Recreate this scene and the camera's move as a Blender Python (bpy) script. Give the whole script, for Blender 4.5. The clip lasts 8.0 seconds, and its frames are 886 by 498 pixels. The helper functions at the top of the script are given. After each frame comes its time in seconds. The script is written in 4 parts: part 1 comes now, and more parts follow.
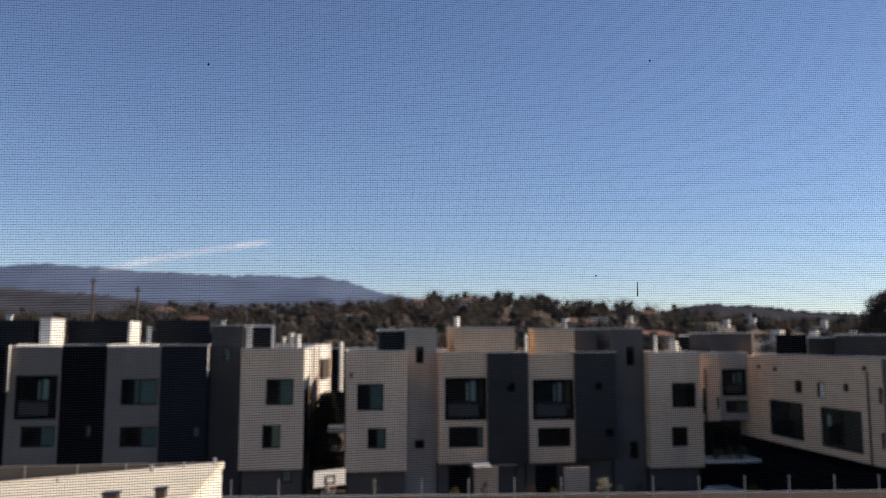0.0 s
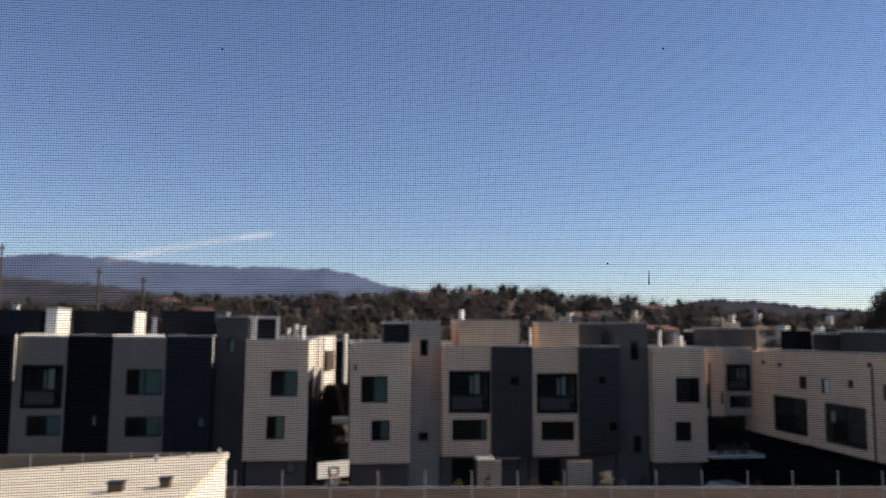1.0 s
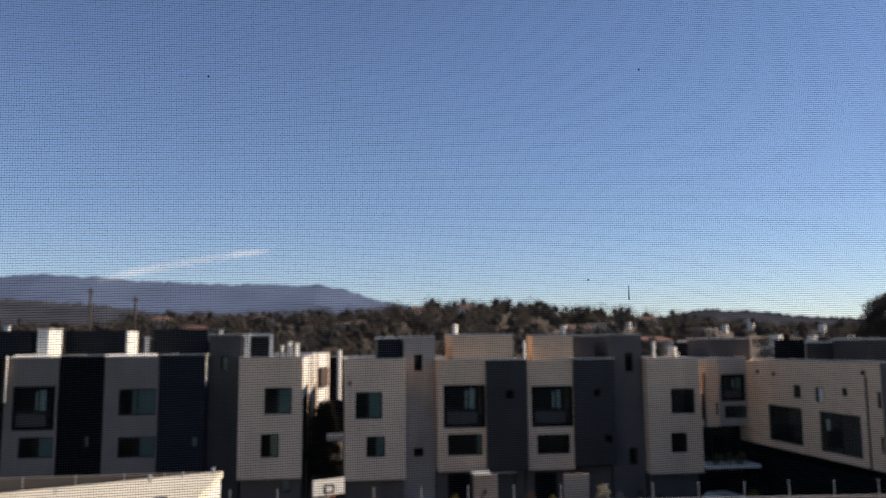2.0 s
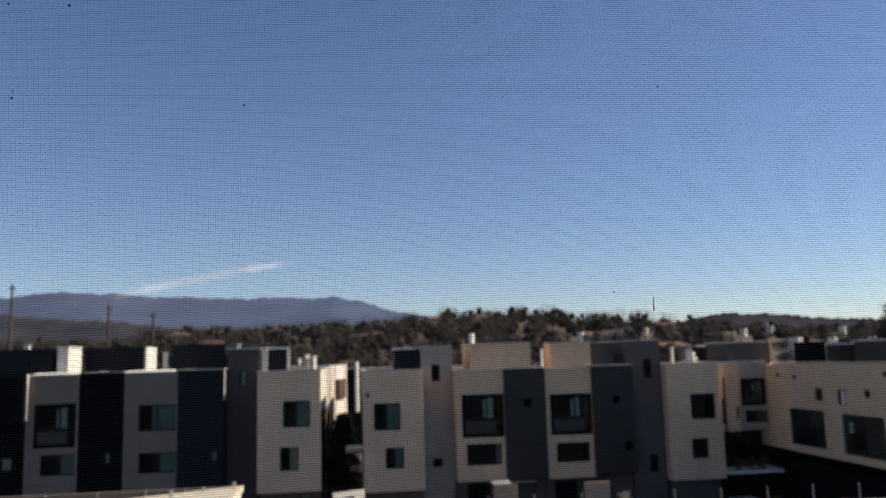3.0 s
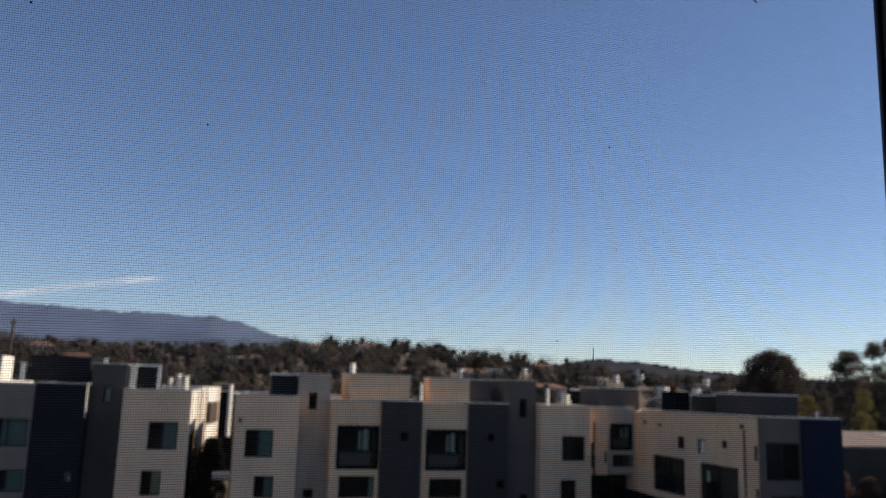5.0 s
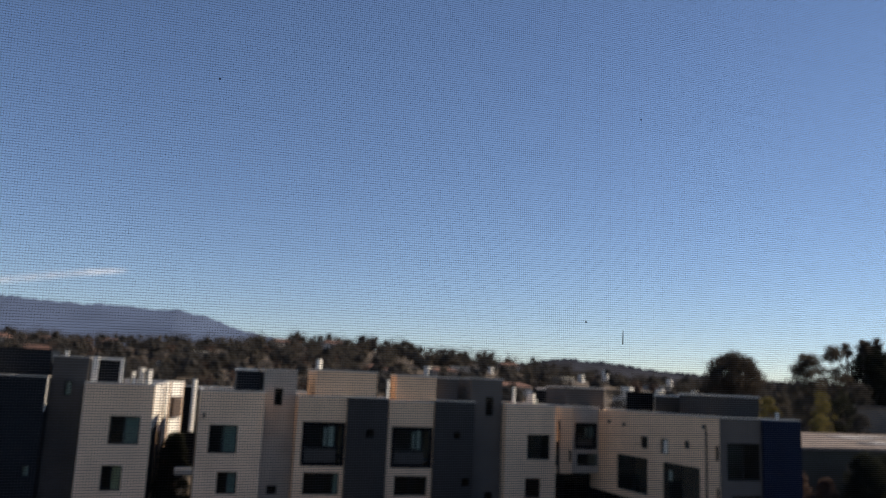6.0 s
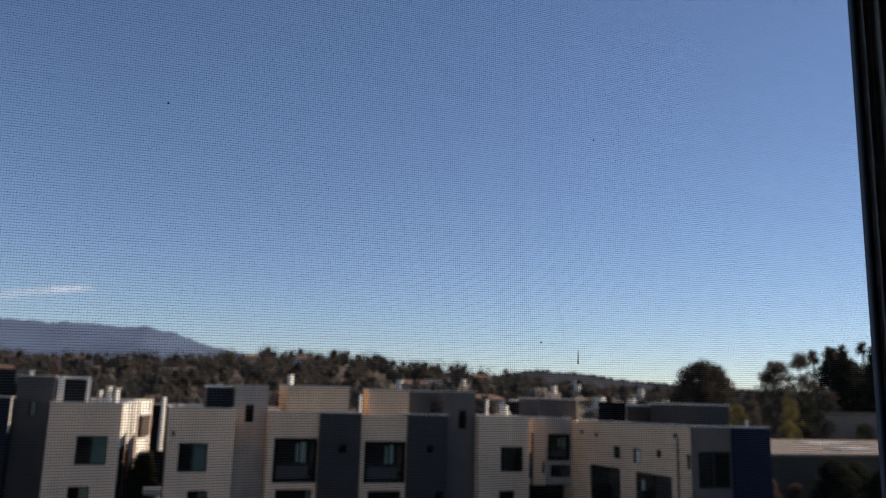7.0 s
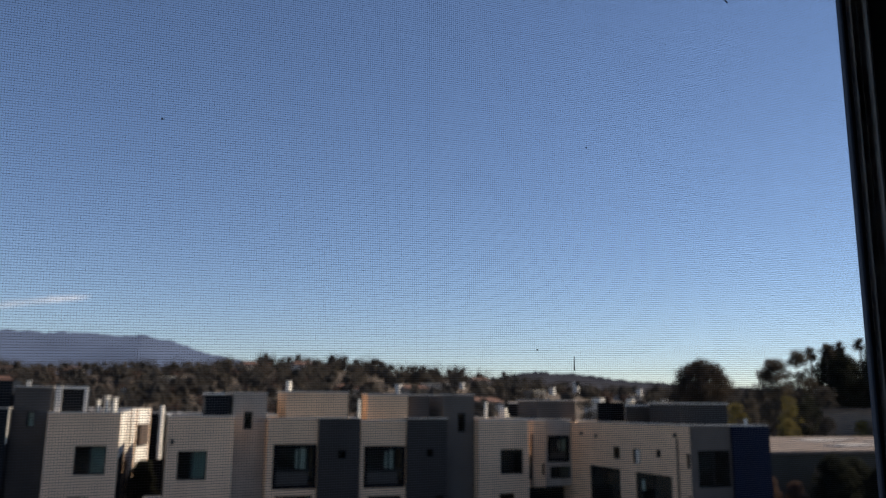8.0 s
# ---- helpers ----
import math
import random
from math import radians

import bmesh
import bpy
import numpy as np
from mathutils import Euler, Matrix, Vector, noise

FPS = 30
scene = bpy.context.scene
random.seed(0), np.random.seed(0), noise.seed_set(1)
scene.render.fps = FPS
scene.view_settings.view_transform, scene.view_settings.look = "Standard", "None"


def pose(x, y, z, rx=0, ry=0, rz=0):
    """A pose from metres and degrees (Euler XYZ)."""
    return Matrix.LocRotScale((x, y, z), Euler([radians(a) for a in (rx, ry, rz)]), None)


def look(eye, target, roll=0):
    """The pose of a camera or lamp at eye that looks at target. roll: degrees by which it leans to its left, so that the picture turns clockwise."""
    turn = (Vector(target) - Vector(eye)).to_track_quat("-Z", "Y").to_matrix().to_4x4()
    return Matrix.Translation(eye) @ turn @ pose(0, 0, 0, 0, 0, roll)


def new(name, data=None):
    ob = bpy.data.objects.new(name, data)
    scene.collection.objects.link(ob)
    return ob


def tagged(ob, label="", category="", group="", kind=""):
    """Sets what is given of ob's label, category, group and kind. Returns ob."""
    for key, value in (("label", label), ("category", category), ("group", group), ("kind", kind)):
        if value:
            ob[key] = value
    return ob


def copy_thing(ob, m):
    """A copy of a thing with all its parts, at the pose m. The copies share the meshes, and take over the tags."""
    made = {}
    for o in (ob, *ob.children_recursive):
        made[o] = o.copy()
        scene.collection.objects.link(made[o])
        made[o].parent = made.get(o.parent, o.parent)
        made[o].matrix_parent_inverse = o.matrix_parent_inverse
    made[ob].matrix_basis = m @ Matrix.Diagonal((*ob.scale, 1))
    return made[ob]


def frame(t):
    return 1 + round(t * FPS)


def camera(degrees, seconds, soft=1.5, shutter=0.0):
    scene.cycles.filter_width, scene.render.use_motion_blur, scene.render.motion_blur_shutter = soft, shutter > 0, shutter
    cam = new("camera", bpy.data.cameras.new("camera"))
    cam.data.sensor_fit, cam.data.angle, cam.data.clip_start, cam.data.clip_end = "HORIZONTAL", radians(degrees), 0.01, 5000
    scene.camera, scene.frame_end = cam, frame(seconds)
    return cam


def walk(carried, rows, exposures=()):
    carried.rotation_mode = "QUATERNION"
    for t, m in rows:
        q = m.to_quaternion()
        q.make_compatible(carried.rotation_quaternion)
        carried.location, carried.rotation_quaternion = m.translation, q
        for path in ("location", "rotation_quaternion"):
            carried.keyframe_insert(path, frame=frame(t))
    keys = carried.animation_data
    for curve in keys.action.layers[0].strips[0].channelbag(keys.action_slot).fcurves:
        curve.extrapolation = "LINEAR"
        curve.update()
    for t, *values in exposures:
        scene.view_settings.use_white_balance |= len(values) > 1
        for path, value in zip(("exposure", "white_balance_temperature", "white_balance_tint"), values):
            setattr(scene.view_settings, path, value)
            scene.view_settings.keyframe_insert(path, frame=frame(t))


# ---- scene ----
cam = camera(58.1, 8.0, 1.22)
cam.data.dof.use_dof = True             # the lens is focused near the insect screen
cam.data.dof.focus_distance = 0.45
cam.data.dof.aperture_fstop = 15.0
PATH = [
    (0.0, pose(0.0037, -0.0004, 11.3035, 96.500, 0.003, -7.445)),
    (0.1, pose(0.0024, -0.0005, 11.3033, 96.724, -0.057, -6.871)),
    (0.2, pose(0.0011, -0.0006, 11.3031, 96.787, -0.117, -6.448)),
    (0.3, pose(-0.0002, -0.0007, 11.3030, 96.451, -0.177, -6.548)),
    (0.4, pose(-0.0015, -0.0008, 11.3028, 96.397, -0.237, -6.696)),
    (0.5, pose(-0.0028, -0.0009, 11.3026, 96.385, -0.297, -6.960)),
    (0.6, pose(-0.0022, -0.0007, 11.3021, 96.359, -0.331, -7.266)),
    (0.7, pose(-0.0017, -0.0005, 11.3016, 96.169, -0.365, -7.299)),
    (0.8, pose(-0.0011, -0.0004, 11.3010, 96.101, -0.399, -7.335)),
    (0.9, pose(-0.0006, -0.0002, 11.3005, 95.827, -0.433, -7.096)),
    (1.0, pose(0.0000, 0.0000, 11.3000, 96.000, -0.467, -7.139)),
    (1.1, pose(0.0005, -0.0008, 11.3002, 96.229, -0.439, -7.188)),
    (1.2, pose(0.0009, -0.0017, 11.3004, 96.336, -0.412, -7.156)),
    (1.3, pose(0.0014, -0.0025, 11.3007, 96.322, -0.384, -7.121)),
    (1.4, pose(0.0018, -0.0034, 11.3009, 96.751, -0.357, -7.099)),
    (1.5, pose(0.0023, -0.0042, 11.3011, 96.739, -0.329, -7.256)),
    (1.7, pose(0.0045, -0.0069, 11.3010, 96.900, 0.118, -7.342)),
    (2.8, pose(-0.0041, -0.0206, 11.3038, 97.204, 0.702, -7.693)),
    (2.9, pose(-0.0053, -0.0226, 11.3039, 97.968, 1.156, -7.243)),
    (3.0, pose(-0.0065, -0.0247, 11.3039, 97.746, 1.610, -6.358)),
    (3.1, pose(-0.0078, -0.0278, 11.3036, 97.887, 1.119, -6.523)),
    (3.2, pose(-0.0092, -0.0309, 11.3033, 98.217, 0.628, -6.532)),
    (3.3, pose(-0.0105, -0.0340, 11.3030, 97.830, 0.136, -6.972)),
    (3.4, pose(-0.0119, -0.0371, 11.3027, 97.803, -0.355, -6.823)),
    (3.5, pose(-0.0132, -0.0402, 11.3024, 98.267, -0.846, -6.749)),
    (3.6, pose(-0.0160, -0.0457, 11.3041, 98.212, -0.877, -6.462)),
    (3.7, pose(-0.0188, -0.0512, 11.3058, 98.444, -0.907, -6.415)),
    (3.8, pose(-0.0215, -0.0567, 11.3075, 98.687, -0.938, -6.911)),
    (3.9, pose(-0.0243, -0.0622, 11.3092, 98.368, -0.968, -6.271)),
    (4.0, pose(-0.0271, -0.0677, 11.3109, 98.144, -0.999, -6.287)),
    (4.1, pose(-0.0268, -0.0658, 11.3097, 98.361, -0.927, -7.238)),
    (4.2, pose(-0.0266, -0.0639, 11.3085, 98.453, -0.854, -8.207)),
    (4.3, pose(-0.0291, -0.0594, 11.3083, 98.348, -0.496, -9.051)),
    (4.4, pose(-0.0317, -0.0550, 11.3082, 98.612, -0.137, -9.783)),
    (4.5, pose(-0.0342, -0.0505, 11.3080, 98.632, 0.221, -10.089)),
    (4.6, pose(-0.0383, -0.0477, 11.3078, 98.465, 0.412, -10.297)),
    (4.7, pose(-0.0424, -0.0449, 11.3076, 98.947, 0.603, -11.127)),
    (4.8, pose(-0.0431, -0.0375, 11.3077, 99.468, -0.192, -12.272)),
    (4.9, pose(-0.0437, -0.0300, 11.3079, 99.524, -0.988, -13.460)),
    (5.0, pose(-0.0444, -0.0226, 11.3080, 99.984, -1.783, -14.915)),
    (5.1, pose(-0.0453, -0.0148, 11.3077, 100.006, -1.772, -16.004)),
    (5.2, pose(-0.0462, -0.0069, 11.3074, 100.234, -1.762, -16.806)),
    (6.3, pose(-0.0686, 0.0178, 11.2966, 99.832, -2.850, -17.667)),
    (6.4, pose(-0.0666, 0.0177, 11.2972, 99.855, -2.711, -18.076)),
    (6.5, pose(-0.0646, 0.0177, 11.2978, 100.098, -2.573, -18.166)),
    (6.6, pose(-0.0630, 0.0169, 11.2990, 100.257, -2.355, -18.649)),
    (6.7, pose(-0.0614, 0.0161, 11.3002, 100.394, -2.137, -18.650)),
    (6.8, pose(-0.0597, 0.0154, 11.3014, 100.490, -1.920, -18.610)),
    (6.9, pose(-0.0581, 0.0146, 11.3026, 100.638, -1.702, -18.971)),
    (7.0, pose(-0.0565, 0.0138, 11.3038, 100.897, -1.484, -19.213)),
    (7.1, pose(-0.0571, 0.0132, 11.3045, 101.026, -1.368, -19.617)),
    (7.2, pose(-0.0576, 0.0126, 11.3053, 101.150, -1.252, -19.861)),
    (7.3, pose(-0.0582, 0.0121, 11.3060, 101.386, -1.137, -19.864)),
    (7.4, pose(-0.0587, 0.0115, 11.3068, 101.418, -1.021, -19.466)),
    (7.5, pose(-0.0593, 0.0109, 11.3075, 101.598, -0.905, -19.142)),
    (7.6, pose(-0.0588, 0.0109, 11.3074, 101.535, -0.823, -19.231)),
    (7.7, pose(-0.0583, 0.0109, 11.3072, 101.576, -0.740, -19.192)),
    (7.8, pose(-0.0578, 0.0109, 11.3071, 101.537, -0.658, -19.033)),
    (7.9, pose(-0.0573, 0.0109, 11.3069, 101.345, -0.575, -19.073)),
    (8.0, pose(-0.0568, 0.0109, 11.3068, 101.141, -0.493, -19.291)),
]
EXPOSURES = [(0.0, 0.24, 6500, 19), (1.7, 0.24, 6500, 19), (3.0, 0.17, 6500, 18), (8.0, 0.09, 6500, 17)]
walk(cam, PATH, EXPOSURES)

# ---------------------------------------------------------------- light
SUN_AZ, SUN_EL = 87.0, 36.0      # degrees from +y towards +x, and above the horizon
world = bpy.data.worlds.new("world")
scene.world = world
world.use_nodes = True
wn = world.node_tree
sky = wn.nodes.new("ShaderNodeTexSky")
sky.sky_type = "NISHITA"
sky.sun_disc = False
sky.sun_elevation = radians(SUN_EL)
sky.sun_rotation = radians(SUN_AZ)
sky.altitude = 900
sky.air_density = 1.0
sky.dust_density = 0.04
sky.ozone_density = 3.5
wn.nodes["Background"].inputs["Strength"].default_value = 0.105
wn.links.new(sky.outputs["Color"], wn.nodes["Background"].inputs["Color"])
sun = new("sun", bpy.data.lights.new("sun", "SUN"))
sun.data.energy = 5.0
sun.data.angle = radians(0.6)
sun.data.color = (1.0, 0.89, 0.70)
a, e = radians(SUN_AZ), radians(SUN_EL)
sun.matrix_world = look((200 * math.sin(a) * math.cos(e), 200 * math.cos(a) * math.cos(e), 200 * math.sin(e)), (0, 0, 0))

# ---------------------------------------------------------------- materials


def material(name, colour, rough=0.8, metal=0.0, spread=0.12, scale=3.0, bump=0.0, bump_scale=60.0,
             stain=0.0, each=0.0, island=0.0, spec=0.3, leafy=0.0):
    """Paint, stone, soil and the like: two sizes of mottling, fine relief, an own tone for each object or piece."""
    m = bpy.data.materials.new(name)
    m.use_nodes = True
    nt = m.node_tree
    b = nt.nodes["Principled BSDF"]
    b.inputs["Roughness"].default_value = rough
    b.inputs["Metallic"].default_value = metal
    b.inputs["Specular IOR Level"].default_value = spec
    tc = nt.nodes.new("ShaderNodeTexCoord")
    big = nt.nodes.new("ShaderNodeTexNoise")
    big.inputs["Scale"].default_value = scale
    big.inputs["Detail"].default_value = 6
    nt.links.new(tc.outputs["Object"], big.inputs["Vector"])
    ramp = nt.nodes.new("ShaderNodeMapRange")
    ramp.inputs["From Min"].default_value = 0.3
    ramp.inputs["From Max"].default_value = 0.7
    ramp.inputs["To Min"].default_value = 1 - spread
    ramp.inputs["To Max"].default_value = 1 + spread
    nt.links.new(big.outputs["Fac"], ramp.inputs["Value"])
    value = ramp.outputs["Result"]

    def times(x, y):
        n = nt.nodes.new("ShaderNodeMath")
        n.operation = "MULTIPLY"
        nt.links.new(x, n.inputs[0])
        nt.links.new(y, n.inputs[1])
        return n.outputs[0]

    def ranged(x, lo, hi):
        n = nt.nodes.new("ShaderNodeMapRange")
        n.inputs["To Min"].default_value = lo
        n.inputs["To Max"].default_value = hi
        nt.links.new(x, n.inputs["Value"])
        return n.outputs["Result"]

    if stain:
        mp = nt.nodes.new("ShaderNodeMapping")
        mp.inputs["Scale"].default_value = (1.6, 1.6, 0.18)
        nt.links.new(tc.outputs["Object"], mp.inputs["Vector"])
        st = nt.nodes.new("ShaderNodeTexNoise")
        st.inputs["Scale"].default_value = 1.0
        st.inputs["Detail"].default_value = 8
        nt.links.new(mp.outputs["Vector"], st.inputs["Vector"])
        value = times(value, ranged(st.outputs["Fac"], 1 - stain, 1 + stain))
    if each:
        oi = nt.nodes.new("ShaderNodeObjectInfo")
        value = times(value, ranged(oi.outputs["Random"], 1 - each, 1 + each))
    if island:
        ge = nt.nodes.new("ShaderNodeNewGeometry")
        value = times(value, ranged(ge.outputs["Random Per Island"], 1 - island, 1 + island))
    mul = nt.nodes.new("ShaderNodeVectorMath")
    mul.operation = "SCALE"
    mul.inputs[0].default_value = colour
    nt.links.new(value, mul.inputs["Scale"])
    nt.links.new(mul.outputs["Vector"], b.inputs["Base Color"])
    if bump:
        fine = nt.nodes.new("ShaderNodeTexNoise")
        fine.inputs["Scale"].default_value = bump_scale
        fine.inputs["Detail"].default_value = 4
        nt.links.new(tc.outputs["Object"], fine.inputs["Vector"])
        bp = nt.nodes.new("ShaderNodeBump")
        bp.inputs["Strength"].default_value = bump
        bp.inputs["Distance"].default_value = 0.02
        nt.links.new(fine.outputs["Fac"], bp.inputs["Height"])
        nt.links.new(bp.outputs["Normal"], b.inputs["Normal"])
    if leafy:                     # light that comes through thin leaves
        tr = nt.nodes.new("ShaderNodeBsdfTranslucent")
        nt.links.new(mul.outputs["Vector"], tr.inputs["Color"])
        mix = nt.nodes.new("ShaderNodeMixShader")
        mix.inputs["Fac"].default_value = leafy
        nt.links.new(b.outputs["BSDF"], mix.inputs[1])
        nt.links.new(tr.outputs["BSDF"], mix.inputs[2])
        nt.links.new(mix.outputs["Shader"], nt.nodes["Material Output"].inputs["Surface"])
    return m


def glass(name, tint, rough=0.03):
    m = bpy.data.materials.new(name)
    m.use_nodes = True
    b = m.node_tree.nodes["Principled BSDF"]
    b.inputs["Base Color"].default_value = (*tint, 1)
    b.inputs["Roughness"].default_value = rough
    b.inputs["Transmission Weight"].default_value = 1.0
    b.inputs["IOR"].default_value = 1.33
    return m


SIDING = material("warm_white_siding", (0.82, 0.57, 0.37), 0.75, spread=0.07, scale=0.8, bump=0.15, stain=0.12)
STUCCO = material("cream_stucco", (0.76, 0.52, 0.33), 0.9, spread=0.07, scale=0.7, bump=0.35, bump_scale=40, stain=0.12)
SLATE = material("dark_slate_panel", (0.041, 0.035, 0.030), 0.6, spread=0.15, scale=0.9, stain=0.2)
GRAVEL = material("tan_roof_gravel", (0.195, 0.152, 0.12), 0.95, spread=0.3, scale=0.9, bump=0.4)
OLIVEWALL = material("olive_grey_wall", (0.072, 0.065, 0.048), 0.9, spread=0.12, scale=0.5, stain=0.2)
HAZEHILL = material("haze_tinted_hillside", (0.056, 0.058, 0.068), 1.0, spread=0.3, scale=0.012, spec=0.0)
LEAF_LIGHT = material("yellow_green_leaves", (0.20, 0.165, 0.06), 0.9, spread=0.3, scale=0.6, island=0.2, spec=0.04, leafy=0.45)
TAUPE = material("taupe_siding", (0.245, 0.198, 0.154), 0.8, spread=0.08, scale=0.8, bump=0.15, stain=0.15)
# blind tinted green to carry the sky's reflection in the panes
SMOKE = material("reflection_tinted_blind", (0.30, 0.36, 0.33), 0.9, spread=0.15, scale=5)
DARKTREE = material("deep_shade_leaves", (0.034, 0.036, 0.024), 0.9, spread=0.3, scale=0.6, island=0.2, spec=0.04, leafy=0.45)
NAVY = material("navy_panel", (0.0165, 0.0185, 0.0215), 0.55, spread=0.15, scale=0.9, stain=0.2, spec=0.08)
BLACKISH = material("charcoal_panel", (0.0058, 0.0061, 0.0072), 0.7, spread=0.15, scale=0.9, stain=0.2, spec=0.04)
NAVYBLUE = material("deep_blue_panel", (0.0085, 0.0145, 0.034), 0.55, spread=0.15, scale=0.9, stain=0.2, spec=0.08)
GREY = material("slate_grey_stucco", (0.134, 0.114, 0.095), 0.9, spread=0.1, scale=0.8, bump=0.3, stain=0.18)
MIDGREY = material("mid_grey_stucco", (0.40, 0.345, 0.28), 0.9, spread=0.1, scale=0.8, bump=0.3, stain=0.18)
COPING = material("pale_coping_metal", (0.6, 0.55, 0.47), 0.5, metal=0.3, spread=0.08)
STEELGREY = material("steel_grey_stucco", (0.088, 0.077, 0.068), 0.85, spread=0.14, scale=0.8, bump=0.3, stain=0.2)
MEMBRANE = material("roof_membrane", (0.42, 0.41, 0.39), 0.9, spread=0.2, scale=1.5)
FRAME = material("dark_bronze_frame", (0.02, 0.019, 0.018), 0.45, spread=0.1)
PANE = glass("window_glass", (0.70, 0.80, 0.76))
ROOM = material("room_shade_plaster", (0.06, 0.06, 0.06), 0.9)
CREAMCLOTH = material("cream_curtain", (0.72, 0.62, 0.38), 0.9, spread=0.15, scale=9)
RAILGLASS = material("smoked_railing_panel", (0.05, 0.044, 0.038), 0.35, spread=0.15, scale=1.5, spec=0.4)
CURTAIN = material("pale_curtain", (0.70, 0.69, 0.62), 0.9, spread=0.15, scale=9)
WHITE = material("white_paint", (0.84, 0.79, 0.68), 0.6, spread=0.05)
ASPHALT = material("asphalt", (0.09, 0.078, 0.065), 0.9, spread=0.2, scale=2, bump=0.3)
GROUND = material("dry_ground", (0.13, 0.10, 0.07), 0.95, spread=0.35, scale=0.05, bump=0.3, bump_scale=2)
DIRT = material("brown_dirt", (0.05, 0.034, 0.023), 0.95, spread=0.3, scale=0.8, bump=0.5, bump_scale=10)
CONCRETE = material("concrete", (0.40, 0.37, 0.33), 0.9, spread=0.15, scale=2, bump=0.3)
STEEL = material("galvanised_steel", (0.45, 0.44, 0.42), 0.45, metal=0.6, spread=0.1)
WOODPOLE = material("weathered_pole_wood", (0.10, 0.075, 0.055), 0.9, spread=0.25, scale=2)
# these three leaf colours are greyed a little, carrying some distance haze
LEAF = material("olive_leaves", (0.112, 0.094, 0.07), 0.9, spread=0.3, scale=0.6, island=0.2, spec=0.04, leafy=0.45)
LEAF_DARK = material("dark_leaves", (0.074, 0.067, 0.058), 0.9, spread=0.3, scale=0.6, island=0.2, spec=0.04, leafy=0.45)
LEAF_WARM = material("dry_leaves", (0.142, 0.094, 0.072), 0.9, spread=0.3, scale=0.6, island=0.2, spec=0.04, leafy=0.45)
PALELEAF = material("pale_grey_green_leaves", (0.42, 0.38, 0.27), 0.8, spread=0.3, scale=1.5, island=0.3, spec=0.1, leafy=0.3)
BROWNTREE = material("brownish_dark_leaves", (0.078, 0.064, 0.05), 0.9, spread=0.3, scale=0.6, island=0.2, spec=0.04, leafy=0.45)
BARK = material("grey_brown_bark", (0.09, 0.07, 0.055), 0.95, spread=0.3, scale=4)
TILE = material("clay_roof_tile", (0.20, 0.11, 0.08), 0.85, spread=0.2, scale=0.5, each=0.35)
HOUSEWALL = material("far_house_wall", (0.50, 0.45, 0.38), 0.85, spread=0.1, scale=0.3, each=0.45)
WHITEROOF = material("white_roof_coating", (0.80, 0.71, 0.53), 0.8, spread=0.1, scale=1.2, bump=0.2)
MOUNTAIN = material("haze_tinted_mountain", (0.112, 0.145, 0.215), 1.0, spread=0.12, scale=0.004, bump=0.0, spec=0.0)
ALUMINIUM = material("black_anodised_aluminium", (0.07, 0.10, 0.15), 0.5, spread=0.1, scale=30)
# near-white so the frame edges look lit by the sky
RIDGE = material("lit_frame_edge", (0.74, 0.77, 0.76), 0.45, metal=0.0, spread=0.2, scale=40)
PIPE = material("brown_pipe", (0.10, 0.07, 0.05), 0.6, spread=0.15)
ORANGE = material("orange_paint", (0.6, 0.16, 0.03), 0.5)
THREAD = material("charcoal_screen_thread", (0.13, 0.132, 0.138), 0.6, spread=0.05, leafy=0.6)
DEBRIS = material("dark_dust_speck", (0.015, 0.012, 0.010), 0.9)
PLASTER = material("room_wall_paint", (0.6, 0.59, 0.56), 0.9, spread=0.04, bump=0.1)
CARPAINT = material("white_car_paint", (0.80, 0.74, 0.62), 0.15, spread=0.02, spec=0.6)
SCREENGLASS = material("dark_glossy_glass", (0.02, 0.022, 0.025), 0.06, spread=0.02, spec=0.8)
RUBBER = material("tyre_rubber", (0.02, 0.02, 0.02), 0.8)

# ---------------------------------------------------------------- mesh helpers


def box(bm, x0, x1, y0, y1, z0, z1):
    v = [bm.verts.new((x, y, z)) for x in (x0, x1) for y in (y0, y1) for z in (z0, z1)]
    for f in ((0, 1, 3, 2), (4, 6, 7, 5), (0, 4, 5, 1), (2, 3, 7, 6), (0, 2, 6, 4), (1, 5, 7, 3)):
        bm.faces.new([v[i] for i in f])
    return v


def boxes(*dims):
    bm = bmesh.new()
    for d in dims:
        box(bm, *d)
    return bm


def bevelled(bm, w=0.02, segments=1):
    bmesh.ops.bevel(bm, geom=bm.edges[:], offset=w, segments=segments, affect="EDGES", clamp_overlap=True)
    return bm


def tube(bm, a, b, r0, r1, n=8):
    """A tapered round bar from a to b."""
    a, b = Vector(a), Vector(b)
    q = (b - a).to_track_quat("Z", "Y")
    rings = []
    for p, r in ((a, r0), (b, r1)):
        rings.append([bm.verts.new(p + q @ Vector((r * math.cos(i * math.tau / n), r * math.sin(i * math.tau / n), 0))) for i in range(n)])
    for i in range(n):
        bm.faces.new((rings[0][i], rings[0][(i + 1) % n], rings[1][(i + 1) % n], rings[1][i]))
    bm.faces.new(rings[0][::-1])
    bm.faces.new(rings[1])


def mesh_of(name, bm, mat):
    bmesh.ops.recalc_face_normals(bm, faces=bm.faces[:])
    me = bpy.data.meshes.new(name)
    bm.to_mesh(me)
    bm.free()
    me.materials.append(mat)
    return me


def part(name, bm, mat, parent=None, label=""):
    ob = new(name, mesh_of(name, bm, mat))
    if parent is not None:
        ob.parent = parent
    if label:
        tagged(ob, label)
    return ob


def thing(name, label, category, group="", kind=""):
    return tagged(new(name), label, category, group, kind)


